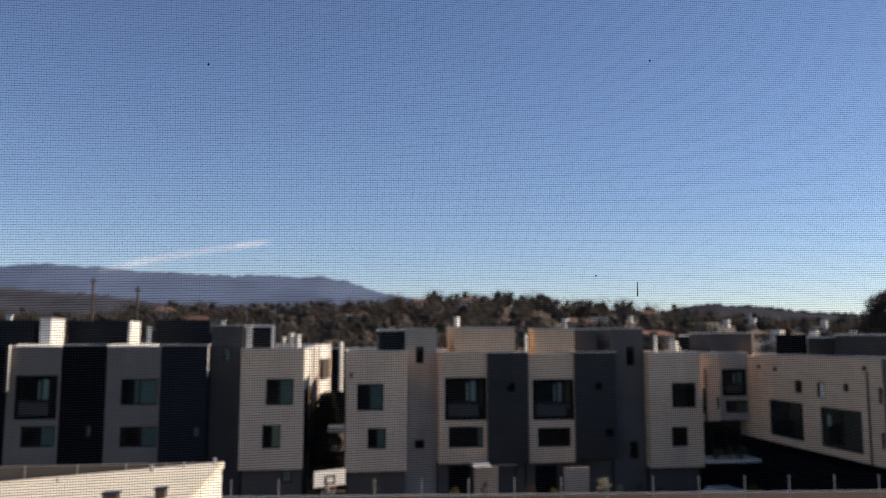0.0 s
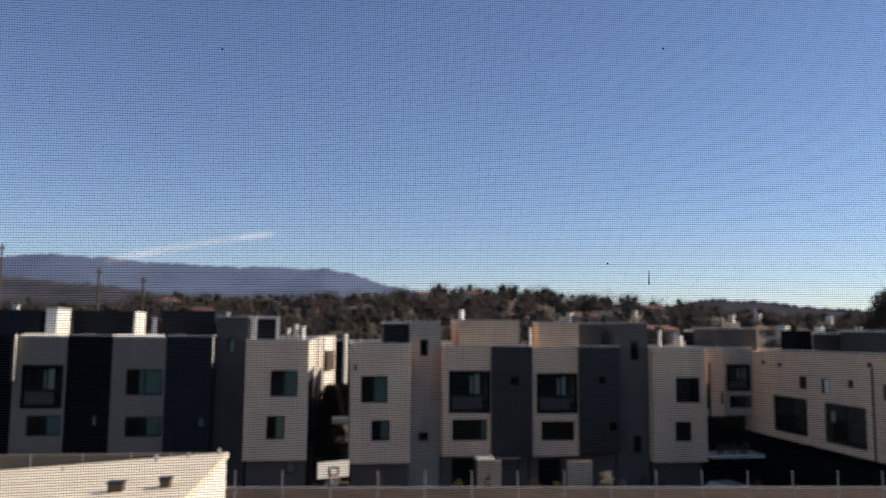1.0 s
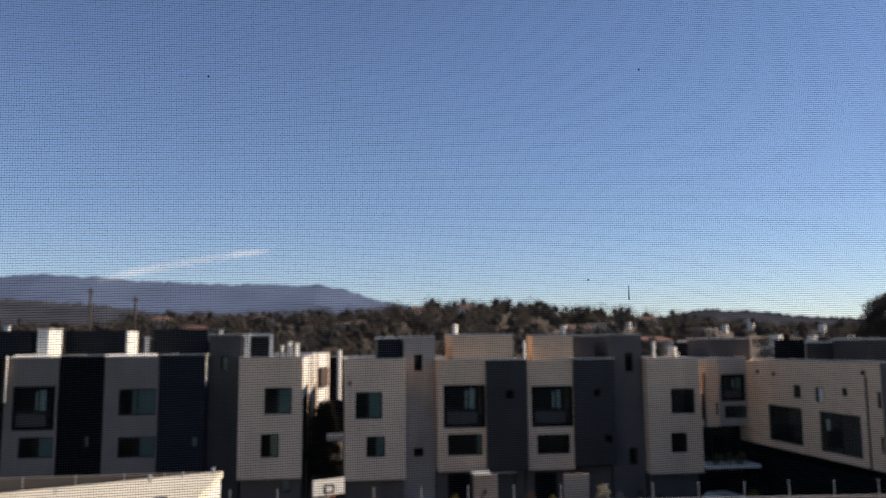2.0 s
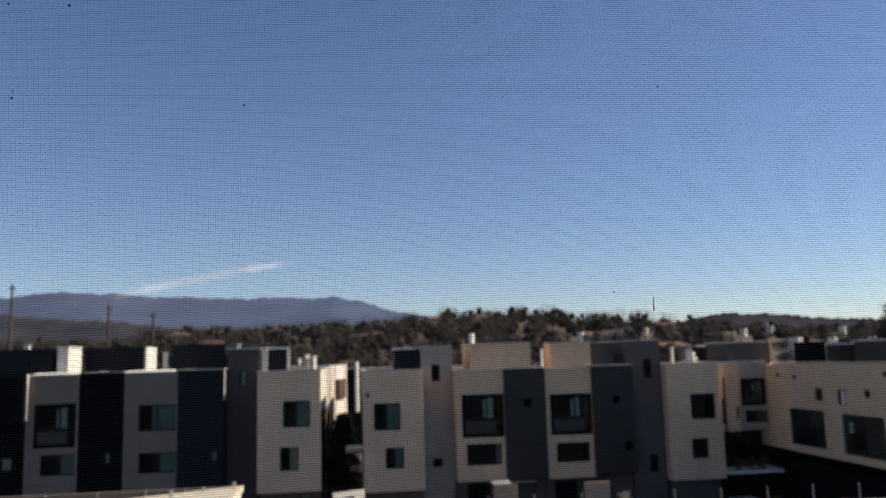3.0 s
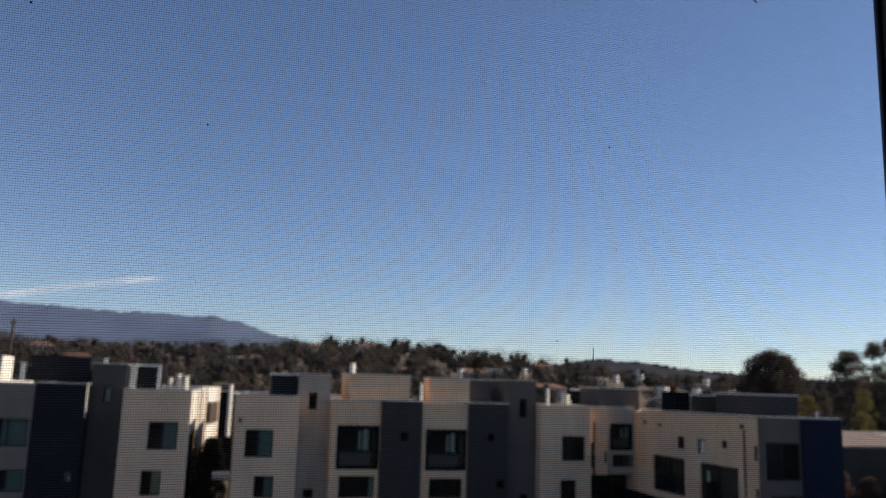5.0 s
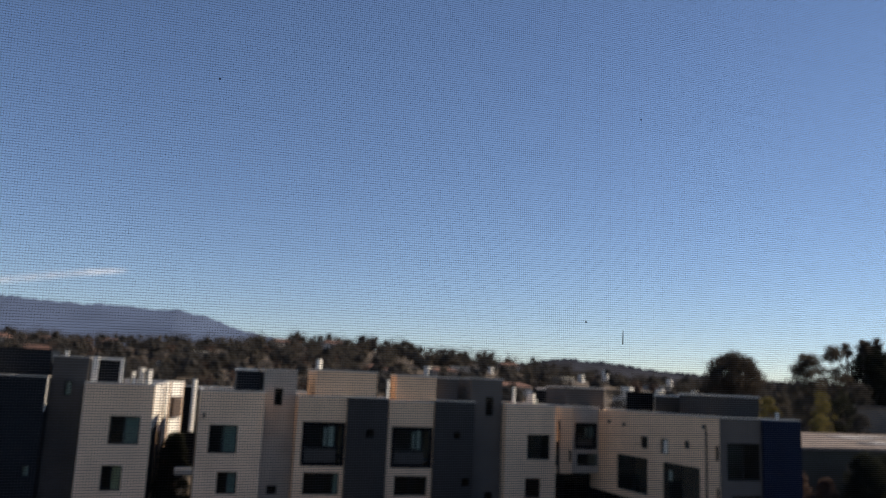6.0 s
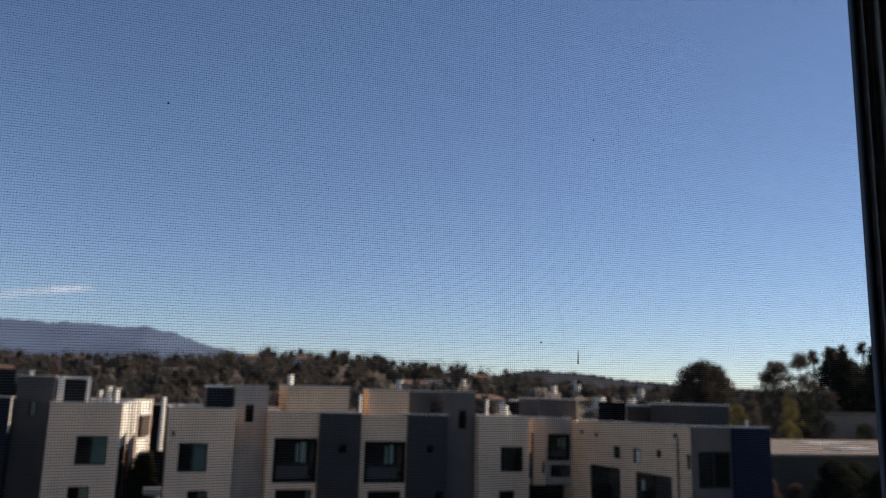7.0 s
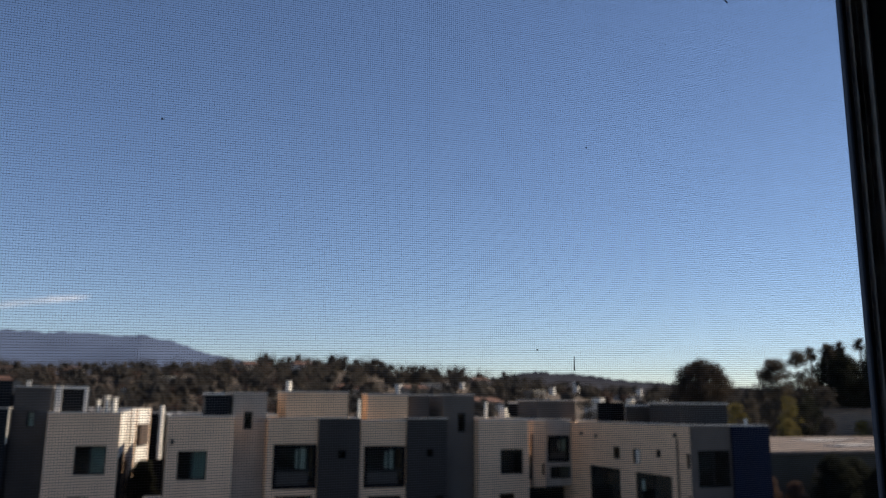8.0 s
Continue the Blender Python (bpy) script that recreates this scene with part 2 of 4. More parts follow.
def front(y):
    """Facade in the plane y, seen from -y: u is x, v is z, d goes in."""
    return lambda u, v, d: (u, y + d, v)


def leftward(x):
    """Facade in the plane x, seen from -x: u is y."""
    return lambda u, v, d: (x + d, u, v)


def rightward(x):
    return lambda u, v, d: (x - d, u, v)


def wall(u0, u1, v0, v1, holes, place, thick=0.22, board=0.0):
    """A wall with openings through it; board: the height of its lapped boards, if it has any."""
    bm = bmesh.new()
    us = sorted({u0, u1, *(h[0] for h in holes), *(h[1] for h in holes)})
    cuts = {v0, v1, *(h[2] for h in holes), *(h[3] for h in holes)}
    if board:
        k = 1
        while v0 + k * board < v1 - 0.02:
            cuts.add(round(v0 + k * board, 4))
            k += 1
    vs = sorted(cuts)
    vs = [v for i, v in enumerate(vs) if i == 0 or v - vs[i - 1] > 1e-4]

    def inside(u, v):
        return any(h[0] < u < h[1] and h[2] < v < h[3] for h in holes)

    def quad(*pts):
        bm.faces.new([bm.verts.new(place(*p)) for p in pts])

    def proud(v, top):
        if not board:
            return 0.0
        f = ((v - v0) / board) % 1.0
        if f < 1e-3 or f > 1 - 1e-3:
            f = 1.0 if top else 0.0
        return -0.03 * (1 - f)

    for ua, ub in zip(us, us[1:]):
        for va, vb in zip(vs, vs[1:]):
            uc, vc = (ua + ub) / 2, (va + vb) / 2
            if inside(uc, vc):
                continue
            pa, pb = proud(va, False), proud(vb, True)
            quad((ua, va, pa), (ub, va, pa), (ub, vb, pb), (ua, vb, pb))
            quad((ua, va, thick), (ua, vb, thick), (ub, vb, thick), (ub, va, thick))
            if pa < -0.02:
                quad((ua, va, 0), (ub, va, 0), (ub, va, pa), (ua, va, pa))
    for h in list(holes) + [(u0, u1, v0, v1)]:
        quad((h[0], h[2], 0), (h[1], h[2], 0), (h[1], h[2], thick), (h[0], h[2], thick))
        quad((h[0], h[3], 0), (h[1], h[3], 0), (h[1], h[3], thick), (h[0], h[3], thick))
        quad((h[0], h[2], 0), (h[0], h[3], 0), (h[0], h[3], thick), (h[0], h[2], thick))
        quad((h[1], h[2], 0), (h[1], h[3], 0), (h[1], h[3], thick), (h[1], h[2], thick))
    return bm


def bar(bm, place, u0, u1, v0, v1, d0, d1):
    a, b = Vector(place(u0, v0, d0)), Vector(place(u1, v1, d1))
    box(bm, min(a.x, b.x), max(a.x, b.x), min(a.y, b.y), max(a.y, b.y), min(a.z, b.z), max(a.z, b.z))


def window(house, hole, place, style="two", curtain=0.0, deep=0.1, cloth=None):
    """A framed window in an opening: style one, two or big (with a low transom); curtain: the drawn share."""
    u0, u1, v0, v1 = hole
    w, d0, d1 = (0.24 if style == "big" else 0.06), deep, deep + 0.07
    bm = bmesh.new()
    bar(bm, place, u0, u1, v0, v0 + w, d0, d1)
    bar(bm, place, u0, u1, v1 - w, v1, d0, d1)
    bar(bm, place, u0, u0 + w, v0 + w, v1 - w, d0, d1)
    bar(bm, place, u1 - w, u1, v0 + w, v1 - w, d0, d1)
    frame_ob = part("window", bm, BLACKISH if style == "big" else FRAME, house)
    lights = [(u0 + w, u1 - w, v0 + w, v1 - w)]
    mid = (u0 + u1) / 2
    if style == "two":
        part("mullion", boxes_on(place, (mid - 0.03, mid + 0.03, v0 + w, v1 - w, d0, d1)), FRAME, frame_ob)
        lights = [(u0 + w, mid - 0.03, v0 + w, v1 - w), (mid + 0.03, u1 - w, v0 + w, v1 - w)]
    if style == "big":
        vt, um = v0 + 0.42 * (v1 - v0), u0 + 0.60 * (u1 - u0)
        part("mullion", boxes_on(place, (um - 0.035, um + 0.035, vt + 0.035, v1 - w, d0, d1)), FRAME, frame_ob)
        part("transom", boxes_on(place, (u0 + w, u1 - w, vt - 0.035, vt + 0.035, d0, d1)), FRAME, frame_ob)
        lights = [(u0 + w, um - 0.035, vt + 0.035, v1 - w), (um + 0.035, u1 - w, vt + 0.035, v1 - w), (u0 + w, u1 - w, v0 + w, vt - 0.035)]
        part("railing_panel", boxes_on(place, (u0 + w, u0 + 0.80 * (u1 - u0), v0 + w, vt - 0.12, d0 - 0.05, d0 - 0.02)), RAILGLASS, frame_ob, "smoked balcony railing panel")
    for q in lights:
        part("pane", boxes_on(place, (*q, d0 + 0.03, d0 + 0.036)), PANE, frame_ob)
    # room shade is painted: a near-black lining keeps the window dark
    bm = bmesh.new()
    corner = [(u0, v0), (u1, v0), (u1, v1), (u0, v1)]
    fr = [bm.verts.new(place(u, v, d1 + 0.01)) for u, v in corner]
    bk = [bm.verts.new(place(u, v, d1 + 1.3)) for u, v in corner]
    for i in range(4):
        bm.faces.new((fr[i], fr[(i + 1) % 4], bk[(i + 1) % 4], bk[i]))
    bm.faces.new(bk)
    part("interior", bm, ROOM, frame_ob, "near-black box painted for the unlit room")
    if curtain:
        bm = bmesh.new()
        ua, ub = u1 - w - curtain * (u1 - u0), u1 - w
        if style == "big":
            ua, ub = u0 + 0.62 * (u1 - u0), u0 + (0.62 + 0.8 * curtain) * (u1 - u0)
            vt = v0 + 0.42 * (v1 - v0)
            part("blind", boxes_on(place, (u0 + 0.52 * (u1 - u0), u0 + 0.575 * (u1 - u0), vt + 0.1, v1 - w - 0.12, d1 + 0.05, d1 + 0.09)), CURTAIN, frame_ob, "pale gathered curtain edge")
        n = max(3, int((ub - ua) / 0.12))
        for i in range(n):
            s = ua + (ub - ua) * i / n
            bar(bm, place, s, s + (ub - ua) / n * 0.96, (vt + 0.06 if style == "big" else v0 + w), v1 - w, d1 + 0.04 + 0.03 * (i % 2), d1 + 0.07 + 0.03 * (i % 2))
        part("curtain", bm, cloth or CURTAIN, frame_ob, "drawn curtain")
    return frame_ob


def boxes_on(place, *dims):
    bm = bmesh.new()
    for d in dims:
        bar(bm, place, *d)
    return bm


def block(house, x0, x1, y0, y1, z0, z1, mat, wins=(), board=0.0, left=(), cap=True, side=None, shade_top=0.0, west=None):
    """A hollow storey-high volume of a house: front and side walls with openings, back wall, floor, flat roof and coping."""
    t = 0.22
    part("wall", wall(x0, x1, z0, z1, [w[0] for w in wins], front(y0), t, board), mat, house)
    part("wall", wall(y0 + t, y1 - t, z0, z1, [w[0] for w in left], leftward(x0), t), west or mat, house)
    if shade_top:                    # lower side wall in charcoal, painted in for the lane's shade
        part("wall", wall(y0 + t, y1 - t, z0, shade_top - 0.002, [], rightward(x1), t), BLACKISH, house)
    part("wall", wall(y0 + t, y1 - t, shade_top or z0, z1, [], rightward(x1), t), side or mat, house)
    part("wall", boxes((x0, x1, y1 - t, y1, z0, z1)), mat, house)
    part("roof", boxes((x0 + t, x1 - t, y0 + t, y1 - t, z1 - 0.75, z1 - 0.5)), MEMBRANE, house)
    part("floor_slab", boxes((x0 + t, x1 - t, y0 + t, y1 - t, z0, z0 + 0.2)), CONCRETE, house)
    if z1 - z0 > 5:
        zm = (z0 + z1 - 0.5) / 2
        # middle floor in the same darkened room colour
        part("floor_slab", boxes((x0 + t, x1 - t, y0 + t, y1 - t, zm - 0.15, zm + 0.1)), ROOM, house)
    if cap:
        c = 0.04
        part("coping", boxes((x0 - c, x1 + c, y0 - c, y0 + t + c, z1, z1 + 0.07), (x0 - c, x1 + c, y1 - t - c, y1 + c, z1, z1 + 0.07),
                             (x0 - c, x0 + t + c, y0 + t + c, y1 - t - c, z1, z1 + 0.07), (x1 - t - c, x1 + c, y0 + t + c, y1 - t - c, z1, z1 + 0.07)),
             COPING, house, "thin pale metal parapet cap")
    for w in wins:
        window(house, w[0], front(y0), *w[1:])
    for w in left:
        window(house, w[0], leftward(x0), *w[1:])


def stair_box(house, x0, x1, y0, y1, z0, z1, mat, label="rooftop stair enclosure"):
    """A closed box on a roof, with a projecting flat lid."""
    b = part("stair_enclosure", boxes((x0, x1, y0, y1, z0, z1)), mat, house, label)
    part("lid", boxes((x0 - 0.06, x1 + 0.06, y0 - 0.06, y1 + 0.06, z1, z1 + 0.09)), mat if mat in (NAVY, BLACKISH) else COPING, b)


# ---------------------------------------------------------------- ground and distance


def rise(x, y):
    """Height of the land: flat near the houses, rising to a low wooded hill behind."""
    s = min(max((y - 150) / 380, 0), 1)
    s = s * s * (3 - 2 * s)
    bumps = 3.0 * noise.noise((x * 0.008, y * 0.006, 0)) + 1.5 * noise.noise((x * 0.02, y * 0.02, 3))
    crest = 27.5 + 6.5 * math.exp(-((x - 85) / 62) ** 2) - 9 * min(max((x - 150) / 130, 0), 1) - 8 * min(max((-x - 95) / 30, 0), 1)
    fall = min(max((y - 620) / 700, 0), 1)
    return (crest + bumps) * s * (1 - 0.8 * fall)


bm = bmesh.new()
xs = [-4900, -3000, -1800, -1100, -700] + [-500 + 25 * i for i in range(53)] + [1000, 1500, 2500, 4900]
ys = [-4900, -2000, -600, -200, -60, -20, 0, 30, 60, 90, 120] + [150 + 20 * i for i in range(32)] + [850, 1000, 1300, 1800, 2600, 3600, 4900]
grid = [[bm.verts.new((x, y, rise(x, y) - 0.02)) for x in xs] for y in ys]
for j in range(len(ys) - 1):
    for i in range(len(xs) - 1):
        bm.faces.new((grid[j][i], grid[j][i + 1], grid[j + 1][i + 1], grid[j + 1][i]))
tagged(part("ground", bm, GROUND), "dry sloping ground reaching the hills", "ground", kind="structure")

# street in front of the row, and the lane between the houses
tagged(part("road", boxes((-60, 28, 38.5, 51.0, -0.3, 0.004), (-1.9, 0.5, 51.0, 130, -0.3, 0.003)), ASPHALT), "grey asphalt street and narrow lane", "road", kind="structure")

# wooded ridge between the near hill and the mountains, haze mixed into its colour
bm = bmesh.new()
ridge = [(-2500, 110), (-900, 108), (-606, 106), (-490, 96), (-413, 90), (-283, 73), (-162, 55), (0, 50), (300, 70), (560, 66), (640, 68), (705, 83), (802, 80), (895, 70), (1035, 64), (1213, 58), (1700, 52), (2800, 45)]
n = 2600
rows_ = []
for k, f in enumerate((0, 0.3, 0.6, 0.85, 0.95, 1)):
    row = []
    for i in range(n + 1):
        x = -2500 + 5300 * i / n
        for (xa, za), (xb, zb) in zip(ridge, ridge[1:]):
            if xa <= x <= xb:
                z = za + (zb - za) * (x - xa) / (xb - xa)
        z += f ** 30 * 3 * noise.noise((x * 0.015, 3, 0)) + f ** 30 * (7.0 * abs(noise.noise((x * 0.045, 5, 0))) + 4 * abs(noise.noise((x * 0.15, 9, 0))) + 9 * abs(noise.noise((x * 0.3, 2, 0)))) - 3
        row.append(bm.verts.new((x, 1500 - 380 * (1 - f), -5 + (z + 5) * f + (1.5 * noise.noise((x * 0.02, f * 4, 7)) if 0 < k < 4 else 0))))
    rows_.append(row)
for ra, rb in zip(rows_, rows_[1:]):
    for i in range(n):
        bm.faces.new((ra[i], ra[i + 1], rb[i + 1], rb[i]))
tagged(part("backdrop", bm, HAZEHILL), "low wooded ridge tinted for haze", "hill", kind="structure")

# far mountains, their haze mixed into the blue base colour
bm = bmesh.new()
crest = [(-4200, 300), (-2600, 330), (-1900, 340), (-1621, 352), (-1367, 371), (-1107, 363), (-842, 332), (-493, 327), (-94, 323), (61, 287), (316, 228), (560, 190), (900, 150), (1600, 120), (3000, 100)]
n = 900
rows_ = []
for k, f in enumerate((0, 0.2, 0.4, 0.6, 0.8, 0.92, 0.97, 1)):
    row = []
    for i in range(n + 1):
        x = -4200 + 7200 * i / n
        for (xa, za), (xb, zb) in zip(crest, crest[1:]):
            if xa <= x <= xb:
                z = za + (zb - za) * (x - xa) / (xb - xa)
        z += f ** 40 * (13 * noise.noise((x * 0.006, 1.3, 0)) + 9 * noise.noise((x * 0.017, 5, 0)) + 6 * noise.noise((x * 0.05, 9, 0)) + 5 * noise.noise((x * 0.11, 4, 0)))
        y = 4000 - 900 * (1 - f) + 8 * noise.noise((x * 0.003, f * 3, 2)) * (1 - f)
        row.append(bm.verts.new((x, y, -5 + (z + 5) * (f ** 0.9) + (1.5 * noise.noise((x * 0.004, f * 4, 7)) if 0 < k < 5 else 0))))
    rows_.append(row)
for ra, rb in zip(rows_, rows_[1:]):
    for i in range(n):
        bm.faces.new((ra[i], ra[i + 1], rb[i + 1], rb[i]))
tagged(part("backdrop", bm, MOUNTAIN), "distant mountain ridge tinted blue for haze", "mountains", kind="structure")


def leaf_mesh(name, centres, mat, per=60, leaf=0.35, stray=0.35):
    """Many small leaf clumps scattered inside ellipsoids (x, y, z, rx, rz), denser at the rim."""
    rng = np.random.default_rng(len(centres) * 7 + per)
    vs, fs = [], []
    for (x, y, z, rx, rz) in centres:
        d = rng.normal(size=(per, 3))
        d /= np.linalg.norm(d, axis=1)[:, None]
        r = rng.uniform(0.35, 1.0, (per, 1)) ** 0.6
        c = np.array((x, y, z)) + d * r * np.array((rx, rx, rz)) * rng.uniform(0.82, 1.12, (per, 1))
        lean = d + stray * rng.normal(size=(per, 3))
        u = np.cross(lean, rng.normal(size=(per, 3)))
        u /= np.linalg.norm(u, axis=1)[:, None]
        w = np.cross(u, lean)
        w /= np.linalg.norm(w, axis=1)[:, None]
        s = leaf * max(rx, rz) * rng.uniform(0.6, 1.4, (per, 1))
        quad = np.stack([c - u * s, c - w * s * 0.6, c + u * s, c + w * s * 0.6], 1).reshape(-1, 3)
        k = len(vs)
        vs.extend(quad.tolist())
        fs.extend([(k + 4 * i, k + 4 * i + 1, k + 4 * i + 2, k + 4 * i + 3) for i in range(per)])
    me = bpy.data.meshes.new(name)
    me.from_pydata(vs, [], fs)
    me.materials.append(mat)
    return new(name, me)


def lump_mesh(name, lumps, mat, seed):
    """Rounded uneven clumps of foliage (x, y, z, rx, rz), joined into one mesh."""
    bm = bmesh.new()
    bmesh.ops.create_icosphere(bm, subdivisions=2, radius=1)
    base = np.array([v.co[:] for v in bm.verts])
    tri = np.array([[v.index for v in f.verts] for f in bm.faces])
    bm.free()
    rng = np.random.default_rng(seed)
    vs, fs = [], []
    for k, (x, y, z, rx, rz) in enumerate(lumps):
        w = base * rng.uniform(0.72, 1.2, (len(base), 1)) * np.array((rx, rx, rz)) + np.array((x, y, z))
        vs.append(w)
        fs.append(tri + k * len(base))
    me = bpy.data.meshes.new(name)
    me.from_pydata(np.concatenate(vs).tolist(), [], np.concatenate(fs).tolist())
    me.materials.append(mat)
    return new(name, me)


CABINS = ((117.9, 270, 2.7, 11.8), (185.4, 320, 4.1, 15.3), (205.3, 325, 2.8, 15.2), (333.3, 515, 3.3, 24.6), (281.2, 515, 3.3, 28.8), (227.1, 330, 2.1, 15.2), (141.2, 375, 1.9, 22.6), (195.8, 385, 2.5, 21.4), (98.4, 340, 2.2, 20.3))


def hides_cabin(x, y):
    """True for a tree that would stand close in front of a small house or between it and the sun."""
    return any((y < cy + 4 and abs(x / y - cx / cy) < (0.5 * w + 5.0) / cy) or (0 < x - cx < 20 and abs(y - cy) < 9) for cx, cy, w, top in CABINS)


def far_cabin(x, y, w, top):
    ob = thing("far_cabin", "small white sunlit house standing among hillside trees", "house", "houses on the hillside")
    part("wall", boxes((-w / 2, w / 2, -w / 2, w / 2, -2, top)), WHITE, ob)
    part("roof", boxes((-w / 2 - 0.15, w / 2 + 0.15, -w / 2 - 0.15, w / 2 + 0.15, top, top + 0.2)), COPING, ob)
    part("window", boxes((-w * 0.2, w * 0.2, -w / 2 - 0.04, -w / 2 + 0.02, top - 2.0, top - 0.8)), FRAME, ob)
    ob.matrix_world = pose(x, y, rise(x, y), 0, 0, 36)


# woods on the hill: three kinds of foliage
for name, mat, count, seed, label in (("far_woods", LEAF, 1000, 1, "olive green trees covering the far hillside"),
                                      ("far_dark_woods", LEAF_DARK, 1000, 2, "dark green trees covering the far hillside"),
                                      ("far_dry_woods", LEAF_WARM, 450, 3, "reddish brown shrubs and dry trees on the far hillside")):
    rng = random.Random(seed)
    spots, fringe = [], []
    for i in range(count):
        y = 135 + 420 * rng.random() ** 0.8
        x = rng.uniform(-0.62 * y - 20, 1.2 * y + 30)
        h = rng.uniform(2.2, 5.0) * (1.15 if mat is LEAF_DARK else 0.9)
        if hides_cabin(x, y):
            h *= 0.25
        if mat is LEAF_WARM:
            h *= 0.7
        z = rise(x, y)
        spots.append((x, y, z + h * 0.5, h * rng.uniform(0.5, 0.7), h * 0.6))
        for k in range(2):
            spots.append((x + rng.uniform(-0.7, 0.7) * h, y + rng.uniform(-0.7, 0.7) * h, z + h * rng.uniform(0.8, 1.5), h * rng.uniform(0.2, 0.35), h * rng.uniform(0.2, 0.35)))
        fringe.append((x, y, z + h * 0.95, h * rng.uniform(1.1, 1.5), h * 1.1))
    tagged(lump_mesh(name, spots, mat, seed), label, "trees", kind="stuff")
    tagged(leaf_mesh(name + "_leaves", fringe, mat, 280, 0.05, 1.6), label, "trees", kind="stuff")


def far_house(x, y, w, d, h, turn, roofed):
    z = rise(x, y)
    ob = thing("far_house", "small pale house with a clay tile roof among hillside trees" if roofed else "small flat-roofed pale house on the hillside", "house", "houses on the hillside")
    bm = boxes((-w / 2, w / 2, -d / 2, d / 2, -2, h))
    part("wall", bm, HOUSEWALL, ob)
    bm = bmesh.new()
    if roofed:
        e = 0.5
        v = [bm.verts.new(p) for p in ((-w / 2 - e, -d / 2 - e, h), (w / 2 + e, -d / 2 - e, h), (w / 2 + e, d / 2 + e, h), (-w / 2 - e, d / 2 + e, h), (-w / 2 + 1.5, 0, h + d * 0.22), (w / 2 - 1.5, 0, h + d * 0.22))]
        for f in ((0, 1, 5, 4), (2, 3, 4, 5), (1, 2, 5), (3, 0, 4), (3, 2, 1, 0)):
            bm.faces.new([v[i] for i in f])
        part("roof", bm, TILE, ob)
    else:
        box(bm, -w / 2 - 0.3, w / 2 + 0.3, -d / 2 - 0.3, d / 2 + 0.3, h, h + 0.35)
        part("roof", bm, WHITEROOF, ob)
    for i in range(2):
        u = -w / 2 + w * (0.3 + 0.4 * i)
        part("window", boxes((u - 0.6, u + 0.6, -d / 2 - 0.05, -d / 2 + 0.02, h * 0.4, h * 0.8)), FRAME, ob)
    ob.matrix_world = pose(x, y, z, 0, 0, turn)


rng = random.Random(11)
for i in range(52):
    y = rng.uniform(140, 480)
    x = rng.uniform(-0.5 * y, 1.05 * y + 20)
    dims = rng.uniform(7, 14), rng.uniform(6, 9), rng.uniform(2.2, 4.2), rng.uniform(-25, 25), rng.random() < 0.5
    if not hides_cabin(x, y):
        far_house(x, y, *dims)

for x, y, w, top in ((152, 260, 6, 12.6), (163, 260, 7, 12.9), (138, 240, 5, 12.2), (205, 300, 8, 13.6)):
    far_house(x, y, w, 6, top - rise(x, y), 20, False)

for x, y, w, top in CABINS:
    far_cabin(x, y, w * 1.05, top - rise(x, y))

# white vapour trail high over the mountains


def vapour():
    m = bpy.data.materials.new("vapour")
    m.use_nodes = True
    nt = m.node_tree
    b = nt.nodes["Principled BSDF"]
    b.inputs["Base Color"].default_value = (0.9, 0.9, 0.9, 1)
    b.inputs["Roughness"].default_value = 1
    tc = nt.nodes.new("ShaderNodeTexCoord")
    sp = nt.nodes.new("ShaderNodeSeparateXYZ")
    nt.links.new(tc.outputs["UV"], sp.inputs[0])
    no = nt.nodes.new("ShaderNodeTexNoise")
    no.inputs["Scale"].default_value = 0.012
    no.inputs["Detail"].default_value = 5
    nt.links.new(tc.outputs["Object"], no.inputs["Vector"])

    def op(kind, x, y):
        k = nt.nodes.new("ShaderNodeMath")
        k.operation = kind
        for i, s in enumerate((x, y)):
            if isinstance(s, (int, float)):
                k.inputs[i].default_value = s
            else:
                nt.links.new(s, k.inputs[i])
        return k.outputs[0]
    across = op("SUBTRACT", 1.0, op("ABSOLUTE", op("SUBTRACT", op("MULTIPLY", sp.outputs["Y"], 2.0), 1.0), 0.0))
    along = op("MINIMUM", op("MULTIPLY", sp.outputs["X"], 3.0), op("MULTIPLY", op("SUBTRACT", 1.0, sp.outputs["X"]), 6.0))
    along = op("MINIMUM", along, 1.0)
    alpha = op("MULTIPLY", op("MULTIPLY", across, along), op("MULTIPLY", no.outputs["Fac"], 0.7))
    nt.links.new(alpha, b.inputs["Alpha"])
    return m


bm = bmesh.new()
uvl = bm.loops.layers.uv.new("uv")
pts = [(-1130, 333), (-1041, 352), (-900, 384), (-695, 424), (-500, 458), (-400, 472), (-312, 484)]      # as far off as 3900 m
lo, hi = [], []
for i, (x, z) in enumerate(pts):
    hw = 34 - 2.5 * i
    f = (3750 + 140 * i) / 3900
    lo.append(bm.verts.new((x * f, 3900 * f, 11 + (z - hw - 11) * f)))
    hi.append(bm.verts.new((x * f, 3900 * f, 11 + (z + hw - 11) * f)))
for i in range(len(pts) - 1):
    f = bm.faces.new((lo[i], lo[i + 1], hi[i + 1], hi[i]))
    for lp, uv in zip(f.loops, ((i, 0), (i + 1, 0), (i + 1, 1), (i, 1))):
        lp[uvl].uv = (uv[0] / (len(pts) - 1), uv[1])
tagged(part("vapour_trail", bm, vapour()), "thin white vapour trail in the blue sky", "cloud", kind="structure")

# ---------------------------------------------------------------- the row of townhouses
Y = 52.0
BOARD = 0.21


def townhouse(label):
    return thing("townhouse", label, "townhouse", "row of townhouses")


